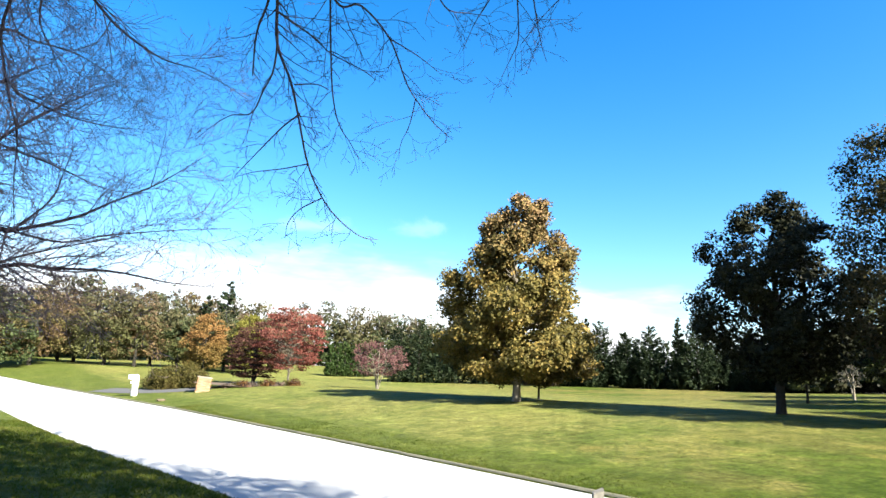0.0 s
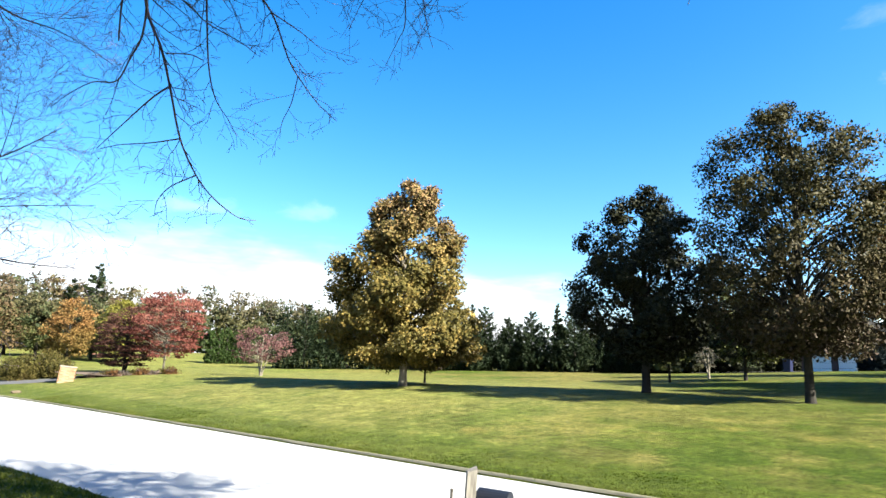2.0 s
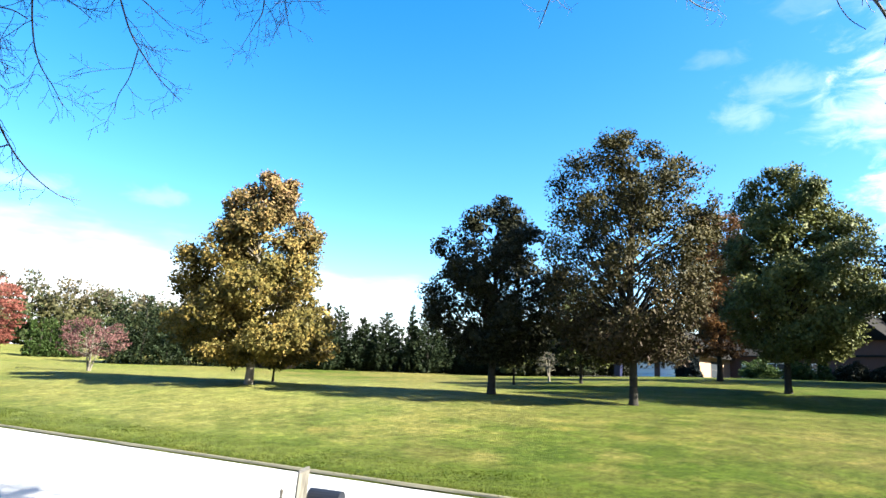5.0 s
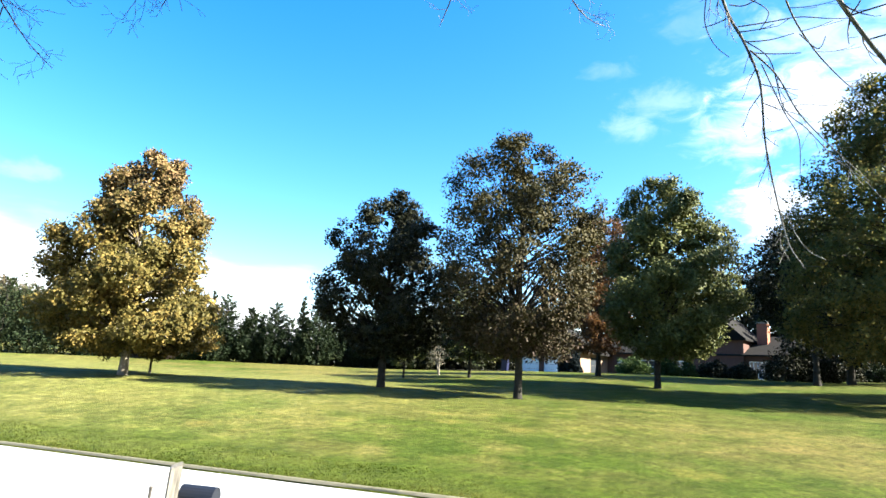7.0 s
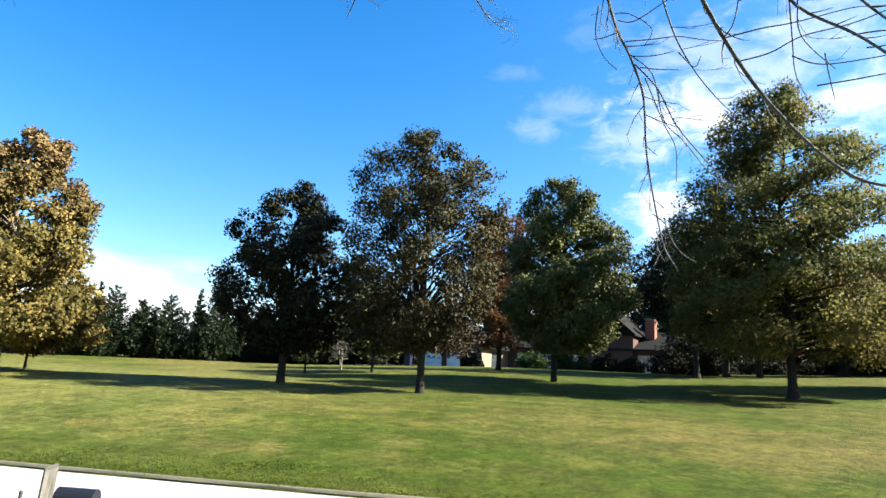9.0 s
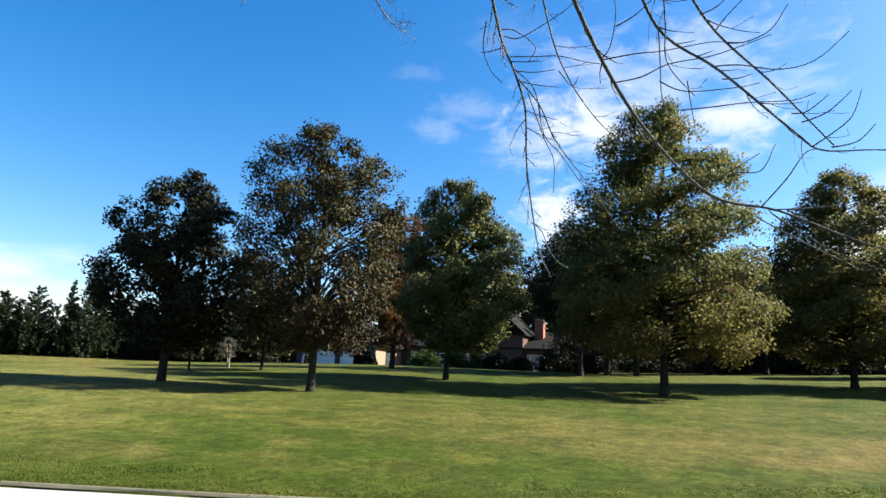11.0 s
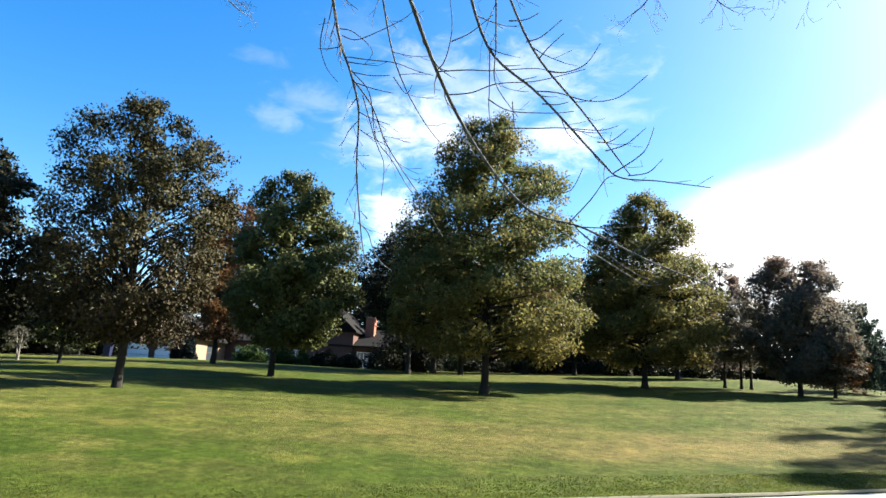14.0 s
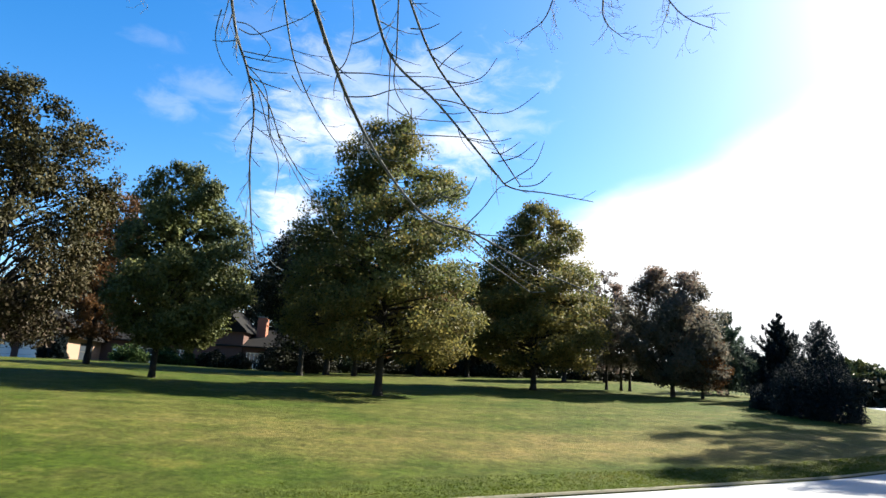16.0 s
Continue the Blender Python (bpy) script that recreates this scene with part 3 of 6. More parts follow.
    for q, mat in enumerate(mats):
        ids = np.nonzero(pick == q)[0]
        idx = np.repeat(ids, (per * (size[ids] / clump) ** 2).astype(int))
        off = rng.normal(size=(len(idx), 3))
        off *= (rng.random(len(idx)) ** 0.5 / np.linalg.norm(off, axis=1))[:, None]
        off[:, 2] *= flatten
        P = C[idx] + off * size[idx][:, None]
        S = np.full(len(P), leaf)
        n = core // len(mats)
        f = rng.uniform(f0 + 0.05, 0.9, n)
        R, b = np.interp(f, fs, halves) * np.sqrt(rng.random(n)) * 0.55, rng.uniform(0, 2 * np.pi, n)
        K = lat * (np.interp(f, fs, mids) + R * np.cos(b))[:, None] + fwd * (R * np.sin(b))[:, None]
        K[:, 2] = f * h
        out = np.concatenate([P, K]) - middle
        out /= np.linalg.norm(out, axis=1)[:, None] + 0.3
        # leaves face outwards from their spray and from the crown, and upwards
        face = 2.6 * out + np.concatenate([2.2 * off, np.zeros((n, 3))]) + np.array([0, 0, 0.9])
        P, S = np.concatenate([P, K]), np.concatenate([S, np.full(n, core_leaf)])
        keep = P[:, 2] > 0.3
        Vl, Fl = leaves(rng, P[keep], S[keep], 0.66, 0.0, face=face[keep])
        mesh_object("crown", Vl, Fl, mat, tree)
    return tree


def conifer(name, x, y, h, radius, mats, label, seed=1, tiers=22, per_tier=11, needles=24, leaf=0.3, base=0.04, droop=0.28, category="conifer", group="", column=False, trunk=0.14, taper=0.9, upturn=0.22, ragged=0.2, frond=0.3):
    """A conifer: straight stem and tiers of boughs, each a flat frond feathered with sprays of needles."""
    rng = np.random.default_rng(seed)
    tree = anchor(name, pose(x, y, height(x, y) - 0.03), label, category, group)
    stem = np.array([[0, 0, h * u, trunk * (1 - u) + 0.012] for u in np.linspace(0, 1, 8)])
    V, F = tubes([stem], 7)
    mesh_object("trunk", V, F, BARK, tree, smooth=True)
    pts, dirs, boughs = [], [], []
    for i in range(tiers):
        f_tier = base + (1 - base) * (i + rng.uniform(-0.25, 0.25)) / tiers
        for j in range(max(4, int(per_tier * (0.3 + 0.7 * (1 - f_tier))))):
            f = min(max(f_tier + rng.uniform(-0.5, 0.5) / tiers, base * 0.6), 0.985)
            if column:
                R = radius * min(1, (f / 0.1) ** 0.4) * (1 - f) ** taper + 0.03
            else:
                R = radius * (1 - f) ** taper * min(1, 0.8 + f * 2) + 0.05
            a = rng.uniform(0, 2 * np.pi)
            L = R * rng.uniform(1 - ragged, 1 + ragged * 0.6)
            u = np.linspace(0, 1, 6)
            bx, by = np.cos(a) * L * u, np.sin(a) * L * u
            bz = f * h - droop * L * u + upturn * L * u * u
            boughs.append(np.stack([bx, by, bz, 0.012 * (1 - u) + 0.003], axis=1))
            n = max(5, int(needles * (0.25 + 0.75 * L / radius)))
            t = rng.uniform(0.08, 1.0, n) ** 0.7
            c = np.stack([np.interp(t, u, bx), np.interp(t, u, by), np.interp(t, u, bz)], axis=1)
            across = np.array([-np.sin(a), np.cos(a), 0.0])
            off = rng.uniform(-1, 1, n) * (frond * L * (1.03 - t) + 0.03)
            c += across * off[:, None]
            c[:, 2] += rng.normal(size=n) * (0.03 + 0.055 * L) - np.abs(off) * 0.3
            d = np.array([np.cos(a), np.sin(a), 0.15 if not column else 1.6]) + across * (np.sign(off) * 0.6)[:, None] + rng.normal(size=(n, 3)) * 0.25
            pts.append(c)
            dirs.append(d / np.linalg.norm(d, axis=1)[:, None])
    V, F = tubes(boughs[::5], 3)
    tagged(mesh_object("branchwork", V, F, BARK, tree), kind="stuff")
    P, D = np.concatenate(pts), np.concatenate(dirs)
    # dead inner sprays close the middle
    m = len(P) // 16
    f = rng.uniform(base, 0.9, m)
    R = radius * (1 - f) ** taper * 0.55 * np.sqrt(rng.random(m))
    a = rng.uniform(0, 2 * np.pi, m)
    P = np.concatenate([P, np.stack([R * np.cos(a), R * np.sin(a), f * h], axis=1)])
    D = np.concatenate([D, np.tile((0.0, 0.0, 1.0), (m, 1))])
    S = np.concatenate([np.full(len(P) - m, leaf), 0.05 + 0.24 * radius * (1 - f)])
    q = rng.integers(0, len(mats), len(P))
    for i, mat in enumerate(mats):
        Vl, Fl = leaves(rng, P[q == i], S[q == i], 0.38, 0.2, D[q == i])
        mesh_object("crown", Vl, Fl, mat, tree)
    return tree


def bush(name, x, y, rx, ry, h, mat, label, seed=1, count=2600, leaf=0.09, category="shrub", group="", turn=0.0):
    """A shrub: short stems and a ragged mound of leaves."""
    rng = np.random.default_rng(seed)
    ob = anchor(name, pose(x, y, height(x, y) - 0.02, 0, 0, turn), label, category, group)
    stems = [limb(rng, (rng.normal() * rx * 0.15, rng.normal() * ry * 0.15, 0), (rng.uniform(-0.7, 0.7) * rx, rng.uniform(-0.7, 0.7) * ry, h * rng.uniform(0.5, 0.9)), 0.03, 0.006, 0.2) for _ in range(14)]
    V, F = tubes(stems, 4)
    mesh_object("stems", V, F, TWIG, ob)
    d = rng.normal(size=(count, 3))
    d /= np.linalg.norm(d, axis=1)[:, None]
    d[:, 2] = np.abs(d[:, 2])
    k = np.array([1 + 0.5 * noise.noise((v[0] * 2.2 + seed, v[1] * 2.2, v[2] * 2.2)) for v in d])
    P = d * (k * (0.5 + 0.5 * rng.random(count) ** 0.5))[:, None] * np.array([rx, ry, h * 0.9]) + np.array([0, 0, 0.06])
    m = count // 14
    S = np.concatenate([np.full(count - m, leaf), np.full(m, leaf * 3.2)])
    P[-m:] *= 0.78
    Vl, Fl = leaves(rng, P, S, 0.6, 0.4)
    mesh_object("foliage", Vl, Fl, mat, ob)
    return ob


def polar(az, d):
    a = radians(az)
    return d * math.sin(a), d * math.cos(a)


YELLOW = leaf_material("yellow_maple_leaf", [(0.08, (0.031, 0.028, 0.009)), (0.36, (0.060, 0.053, 0.015)), (0.54, (0.094, 0.076, 0.023)), (0.74, (0.161, 0.114, 0.033)), (0.98, (0.230, 0.164, 0.055))], 0.16, patch=(5.2, 10.5, 2, (0.220, 0.132, 0.085)))
# near-black leaf tone: shade in and under the crowns is put into the colour
SHADEOAK = leaf_material("shade_dark_oak_leaf", [(0.1, (0.008, 0.009, 0.004)), (0.5, (0.013, 0.015, 0.008)), (0.8, (0.022, 0.022, 0.011)), (0.97, (0.037, 0.031, 0.016))], 0.06)
BIGOAK = leaf_material("olive_oak_leaf", [(0.1, (0.014, 0.015, 0.006)), (0.45, (0.027, 0.025, 0.009)), (0.75, (0.045, 0.038, 0.013)), (0.97, (0.071, 0.054, 0.023))], 0.08, patch=(5.5, 1.5, 2, (0.040, 0.027, 0.023)))
GREENOAK = leaf_material("green_oak_leaf", [(0.1, (0.035, 0.043, 0.017)), (0.5, (0.064, 0.075, 0.024)), (0.8, (0.099, 0.100, 0.033)), (0.97, (0.144, 0.121, 0.040))], 0.08)
# yellow towards the foot: turned leaves, with golden sunlight put into the colour
PINOAK = leaf_material("pin_oak_leaf", [(0.1, (0.044, 0.056, 0.022)), (0.45, (0.068, 0.081, 0.028)), (0.75, (0.090, 0.101, 0.034)), (0.97, (0.115, 0.119, 0.040))], 0.46, patch=(6.0, 1.0, 2, (0.232, 0.165, 0.048)))
PINOAK_LOW = leaf_material("pin_oak_low_leaf", [(0.1, (0.068, 0.066, 0.022)), (0.45, (0.105, 0.095, 0.030)), (0.75, (0.145, 0.122, 0.037)), (0.97, (0.180, 0.132, 0.044))], 0.54)
BROWN = leaf_material("brown_oak_leaf", [(0.1, (0.042, 0.023, 0.012)), (0.5, (0.087, 0.046, 0.021)), (0.85, (0.139, 0.072, 0.028))], 0.4)
RED = leaf_material("red_maple_leaf", [(0.1, (0.059, 0.017, 0.013)), (0.45, (0.148, 0.049, 0.039)), (0.75, (0.212, 0.087, 0.068)), (0.97, (0.224, 0.128, 0.090))], 0.45)
DARKRED = leaf_material("dark_red_leaf", [(0.1, (0.027, 0.014, 0.011)), (0.5, (0.074, 0.035, 0.027)), (0.9, (0.131, 0.070, 0.052))], 0.4)
PINK = leaf_material("dusky_pink_leaf", [(0.1, (0.056, 0.028, 0.031)), (0.5, (0.124, 0.061, 0.061)), (0.9, (0.175, 0.103, 0.093))], 0.4)
PURPLE = leaf_material("purple_brown_leaf", [(0.1, (0.039, 0.039, 0.035)), (0.5, (0.090, 0.076, 0.066)), (0.85, (0.181, 0.116, 0.094))], 0.4)
DUSKY = leaf_material("dusky_maple_leaf", [(0.1, (0.058, 0.062, 0.052)), (0.5, (0.098, 0.094, 0.074)), (0.85, (0.150, 0.112, 0.086))], 0.5, rough=0.75, patch=(6.0, 10.5, 2, (0.200, 0.092, 0.074)))
ORANGE = leaf_material("orange_maple_leaf", [(0.1, (0.075, 0.058, 0.020)), (0.5, (0.170, 0.098, 0.036)), (0.9, (0.260, 0.140, 0.058))], 0.35, patch=(4.0, 1.0, 2, (0.080, 0.085, 0.022)))
LIME = leaf_material("lime_maple_leaf", [(0.1, (0.062, 0.066, 0.014)), (0.5, (0.128, 0.124, 0.026)), (0.9, (0.195, 0.175, 0.042))], 0.35)
SHRUB = leaf_material("shrub_leaf", [(0.1, (0.026, 0.026, 0.007)), (0.5, (0.067, 0.061, 0.018)), (0.9, (0.113, 0.087, 0.031))], 0.4)
NEEDLE = leaf_material("pine_needle", [(0.1, (0.007, 0.012, 0.006)), (0.55, (0.017, 0.027, 0.013)), (0.95, (0.038, 0.048, 0.019))], 0.06)
# blue-green needles darkened to hold the shade that the evergreens lack
SHADENEEDLE = leaf_material("shaded_spruce_needle", [(0.1, (0.006, 0.010, 0.012)), (0.55, (0.010, 0.016, 0.018)), (0.95, (0.018, 0.025, 0.026))], 0.05, rough=0.85)
TEALNEEDLE = leaf_material("blue_green_needle", [(0.1, (0.026, 0.044, 0.034)), (0.55, (0.048, 0.074, 0.053)), (0.95, (0.076, 0.102, 0.068))], 0.2)
HEDGE = leaf_material("arborvitae_leaf", [(0.1, (0.016, 0.031, 0.009)), (0.55, (0.036, 0.061, 0.018)), (0.95, (0.061, 0.087, 0.026))], 0.25)
WOODS = [leaf_material("wood_leaf_" + n, s, 0.4, patch=(3.5, 11.0, 2, (0.118, 0.088, 0.074))) for n, s in (
    ("olive", [(0.1, (0.025, 0.028, 0.014)), (0.5, (0.066, 0.071, 0.028)), (0.9, (0.111, 0.107, 0.044))]),
    ("rust", [(0.1, (0.045, 0.036, 0.020)), (0.5, (0.103, 0.073, 0.038)), (0.9, (0.157, 0.108, 0.052))]),
    ("gold", [(0.1, (0.041, 0.042, 0.015)), (0.5, (0.103, 0.089, 0.033)), (0.9, (0.157, 0.128, 0.052))]),
    ("green", [(0.1, (0.018, 0.028, 0.014)), (0.5, (0.047, 0.066, 0.027)), (0.9, (0.082, 0.100, 0.040))]))]

# the lawn's own trees
lawn_tree("maple_tree", 3.6, 29.1, 9.6, [(0.11, -1.50, 1.08), (0.15, -3.30, 3.28), (0.19, -3.85, 3.43), (0.26, -4.00, 3.33), (0.335, -3.75, 2.78), (0.44, -3.55, 2.98), (0.505, -3.35, 3.03), (0.565, -3.20, 2.23),
                                                  (0.65, -2.60, 2.13), (0.73, -2.30, 2.43), (0.87, -1.50, 1.93), (0.96, -0.80, 1.58), (1.0, -0.10, 0.58)], [YELLOW],
          "broad maple in yellow, orange and olive autumn leaf, pale trunk", limbs=125, sprays=11, per=64, leaf=0.161, clump=0.46, trunk=0.19, seed=11, bark=BARK_PALE, lumpy=0.3, rise=0.5, clear=0.13)
lawn_tree("oak_tree", 12.2, 23.1, 8.25, [(0.19, -1.22, 1.32), (0.275, -1.82, 2.02), (0.36, -2.42, 2.62), (0.45, -2.57, 2.72), (0.53, -2.77, 2.72), (0.62, -2.97, 2.52), (0.71, -2.72, 2.32), (0.77, -2.22, 2.22), (0.835, -1.37, 1.97), (0.92, -1.12, 1.12), (1.0, -0.67, 0.42)], [SHADEOAK],
          "oak on the lawn with a rounded gappy crown, leaves coloured dark for shade", limbs=87, sprays=9, per=57, leaf=0.138, clump=0.42, trunk=0.17, seed=22, lumpy=0.34, core=140, clear=0.15, rise=0.75)
lawn_tree("oak_tree", 15.1, 18.1, 10.15, [(0.17, -1.45, 1.43), (0.22, -2.45, 1.88), (0.3, -2.95, 2.08), (0.38, -3.15, 2.28), (0.465, -3.15, 2.48), (0.55, -2.80, 2.75), (0.64, -2.80, 2.75), (0.72, -2.70, 2.70), (0.81, -2.55, 2.35), (0.88, -2.25, 1.65), (0.95, -1.55, 0.75), (1.0, -1.15, -0.35)], [BIGOAK],
          "large oval oak with olive top and thin russet lower leaves", limbs=148, sprays=11, per=49, leaf=0.115, clump=0.42, trunk=0.15, seed=33, lumpy=0.08, rise=1.0, thin=(0.28, 0.62, 0.45), core=60, core_leaf=0.28, clear=0.15)
lawn_tree("oak_tree", 26.2, 21.0, 10.85, [(0.18, -1.32, 2.12), (0.25, -2.42, 2.87), (0.33, -2.52, 3.62), (0.43, -2.42, 3.77), (0.53, -2.27, 3.62), (0.64, -2.12, 3.42), (0.745, -1.97, 3.07), (0.855, -1.72, 2.72), (0.94, -1.12, 1.82), (1.0, -0.12, 0.72)], [GREENOAK],
          "dense dark green oval oak with a slim trunk", limbs=125, sprays=11, per=62, leaf=0.147, clump=0.52, trunk=0.16, seed=44, lumpy=0.11, core=500, rise=0.9, clear=0.13)
lawn_tree("pin_oak_tree", 29.8, 11.0, 14.5, [(0.145, -2.85, 3.10), (0.19, -4.25, 4.60), (0.24, -4.65, 4.70), (0.36, -4.75, 4.40), (0.455, -4.80, 4.15), (0.52, -4.65, 4.10), (0.6, -4.35, 4.00), (0.66, -3.80, 3.95), (0.76, -3.05, 3.30), (0.85, -2.80, 2.30), (0.935, -2.05, 1.25), (1.0, -0.65, 0.45)], [PINOAK, PINOAK, PINOAK_LOW],
          "tall pyramid-shaped pin oak turning from green to yellow", limbs=225, sprays=11, per=41, leaf=0.152, clump=0.54, trunk=0.2, seed=55, lumpy=0.05, droop=0.1, rise=0.25, flatten=0.8, core=260, clear=0.13, reach=0.22, flare=0.9)
lawn_tree("pin_oak_tree", 42.8, 5.2, 12.9, [(0.135, -2.2, 3.4), (0.22, -4.5, 4.6), (0.33, -4.7, 4.7), (0.495, -4.3, 4.4), (0.61, -4.1, 3.8), (0.72, -3.3, 3.3), (0.84, -2.3, 2.7), (0.94, -1.5, 1.8), (1.0, -0.6, 0.8)], [PINOAK, PINOAK_LOW, PINOAK_LOW],
          "broad pin oak in fading green and tan leaf", limbs=205, sprays=11, per=36, leaf=0.178, clump=0.6, trunk=0.19, seed=66, lumpy=0.04, droop=0.1, rise=0.25, flatten=0.8, core=260, clear=0.12, reach=0.22, flare=0.9)
lawn_tree("maple_tree", 44.5, -3.5, 8.5, [(0.15, -1.3, 2.0), (0.27, -2.3, 2.8), (0.44, -2.85, 3.05), (0.65, -3.0, 2.95), (0.79, -2.8, 2.5), (0.92, -2.4, 1.7), (1.0, -1.4, 0.9)], [DUSKY],
          "dusky purple-brown round maple on a slim stem", limbs=95, sprays=11, per=50, leaf=0.175, clump=0.55, trunk=0.15, seed=77, lumpy=0.16, core=420, rise=0.8)
broadleaf("maple_tree", 44.6, -5.3, 5.0, [(0.1, 1.2), (0.35, 1.7), (0.7, 1.4), (1.0, 0.4)], [DUSKY, BROWN], "small russet maple beside a larger one", clumps=208, per=55, leaf=0.15, trunk=0.1, seed=78)
broadleaf("ornamental_tree", 5.1, 32.4, 2.4, [(0.34, 0.9), (0.55, 1.45), (0.85, 1.1), (1.0, 0.5)], [PURPLE], "small dark ornamental tree on a thin bent stem", clumps=170, per=50, leaf=0.1, trunk=0.06, seed=79, clump=0.32)
broadleaf("dogwood_tree", -3.8, 42.4, 3.1, [(0.3, 0.8), (0.48, 1.6), (0.72, 1.9), (0.92, 1.4), (1.0, 0.5)], [PINK], "small dusky pink dogwood with forked pale stem", clumps=150, per=21, leaf=0.12, trunk=0.07, seed=80, stems=3, bark=BARK_PALE, clump=0.35)
broadleaf("japanese_maple", -12.8, 45.7, 4.4, [(0.12, 1.1), (0.35, 1.9), (0.65, 1.8), (0.9, 1.1), (1.0, 0.4)], [DARKRED], "low dark red spreading maple with several stems", clumps=330, per=30, leaf=0.13, trunk=0.09, seed=81, stems=4, clump=0.66, flatten=0.1)
broadleaf("red_maple_tree", -10.0, 44.2, 5.5, [(0.2, 1.2), (0.4, 2.1), (0.65, 2.3), (0.85, 1.7), (1.0, 0.6)], [RED], "bright red maple beside a driveway bed", clumps=330, per=28, leaf=0.14, trunk=0.08, seed=82, bark=BARK_PALE, clump=0.6, flatten=0.2)
x, y = polar(46.4, 45)
broadleaf("oak_tree", x, y, 11.6, [(0.15, 1.6), (0.4, 2.2), (0.7, 2.1), (0.9, 1.5), (1.0, 0.6)], [BROWN], "russet-brown oak behind the greener ones", clumps=464, per=61, leaf=0.16, trunk=0.17, seed=83, clump=0.6, core=300, core_leaf=0.5)
x, y = polar(35.4, 38)
broadleaf("oak_tree", x, y, 5.6, [(0.2, 1.6), (0.4, 2.3), (0.7, 2.1), (0.9, 1.3), (1.0, 0.5)], [SHADEOAK, GREENOAK], "low dark oak in the shade of larger ones", clumps=260, per=55, leaf=0.15, trunk=0.09, seed=90, clump=0.55, core=100, core_leaf=0.4, every=4)
x, y = polar(63.8, 61)
broadleaf("oak_tree", x, y, 13.5, [(0.2, 3.4), (0.5, 4.7), (0.75, 4.0), (0.92, 2.2), (1.0, 0.6)], [SHADEOAK], "tall dark oak beside the brick house", clumps=340, per=44, leaf=0.25, trunk=0.24, seed=94, clump=1.0, core=420, core_leaf=0.7, every=4)
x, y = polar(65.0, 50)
broadleaf("oak_tree", x, y, 12.0, [(0.16, 3.6), (0.4, 4.9), (0.7, 4.3), (0.9, 2.4), (1.0, 0.6)], [SHADEOAK, GREENOAK], "shaded oak in green and brown leaf", clumps=420, per=42, leaf=0.2, trunk=0.24, lean=(-0.03, 0.05), seed=84, clump=0.95, core=500, core_leaf=0.7)
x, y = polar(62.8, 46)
broadleaf("oak_tree", x, y, 10.6, [(0.36, 2.6), (0.5, 4.0), (0.75, 3.8), (0.92, 2.2), (1.0, 0.6)], [SHADEOAK], "dark spreading oak beside the house", clumps=360, per=46, leaf=0.2, trunk=0.2, seed=89, clump=0.9, core=300, core_leaf=0.5)
x, y = polar(73, 60)
broadleaf("maple_tree", x, y, 9.5, [(0.2, 3.0), (0.4, 4.2), (0.7, 3.6), (1.0, 0.8)], [PINOAK_LOW, BROWN], "low yellow-brown maple in the shade of pin oaks", clumps=430, per=46, leaf=0.2, trunk=0.28, seed=85, clump=0.85, core=300, core_leaf=0.6)

# conifers by the bend of the road, their shade put into the needle colour
conifer("spruce_tree", 45.0, -9.95, 5.8, 3.4, [SHADENEEDLE], "dark blue-green spruce beside the road", seed=5, tiers=15, per_tier=11, needles=430, leaf=0.14, trunk=0.12, taper=1.0, droop=0.3, upturn=0.7, ragged=0.42, frond=0.13)
conifer("arborvitae", 41.5, -11.36, 5.1, 1.5, [SHADENEEDLE], "tall dark columnar evergreen with a rounded top", seed=6, tiers=40, per_tier=18, needles=60, leaf=0.11, column=True, droop=0.1, upturn=0.5, trunk=0.08, taper=0.45, ragged=0.05)
bush("yew_bush", 34.9, -10.15, 1.3, 1.25, 3.2, SHADENEEDLE, "dense evergreen bush beside the road, coloured dark for shade", 7, 16000, 0.075)
bush("yew_bush", 36.1, -8.9, 1.5, 1.4, 2.9, SHADENEEDLE, "dense evergreen bush beside the road, coloured dark for shade", 8, 15000, 0.075)
bush("yew_bush", 38.8, -8.3, 1.5, 1.3, 1.5, SHADENEEDLE, "lower evergreen bush beside the road, coloured dark for shade", 9, 13000, 0.08)

# row of pines behind the lawn
PINES = [(10.0, 6.0), (11.4, 6.3), (12.95, 6.45), (14.1, 6.2), (16.3, 5.3), (18.2, 5.8), (20.45, 6.6), (21.9, 6.3), (24.1, 5.5), (25.8, 5.9), (27.6, 5.6), (29.4, 5.8), (31.2, 5.4), (33.0, 5.7), (34.8, 5.5)]
rng = random.Random(4)
for i, (az, el) in enumerate(PINES):
    x, y = polar(az, 65 + rng.uniform(-1, 1))
    h = 1.7 + 65 * math.tan(radians(el)) - height(x, y)
    slim = i in (2, 6)
    conifer("pine_tree", x, y, h, (1.5 if slim else 1.95) + rng.uniform(-0.15, 0.15), [NEEDLE], "dark green pine in a close row behind the lawn", seed=100 + i, tiers=20, per_tier=13, needles=52, leaf=0.25, group="row of pines",
            taper=1.0 if slim else 0.5, droop=0.02, upturn=0.45, ragged=0.26, base=0.02, frond=0.24)
for i in range(17):
    az = 9.3 + i * 1.62 + rng.uniform(-0.3, 0.3)
    x, y = polar(az, 69 + rng.uniform(-1, 1))
    conifer("pine_tree", x, y, rng.uniform(4.4, 5.6), rng.uniform(1.9, 2.3), [NEEDLE], "dark green pine in a close row behind the lawn", seed=130 + i, tiers=13, per_tier=11, needles=30, leaf=0.34, group="row of pines", taper=0.6, droop=0.02, upturn=0.4, ragged=0.28, base=0.02)

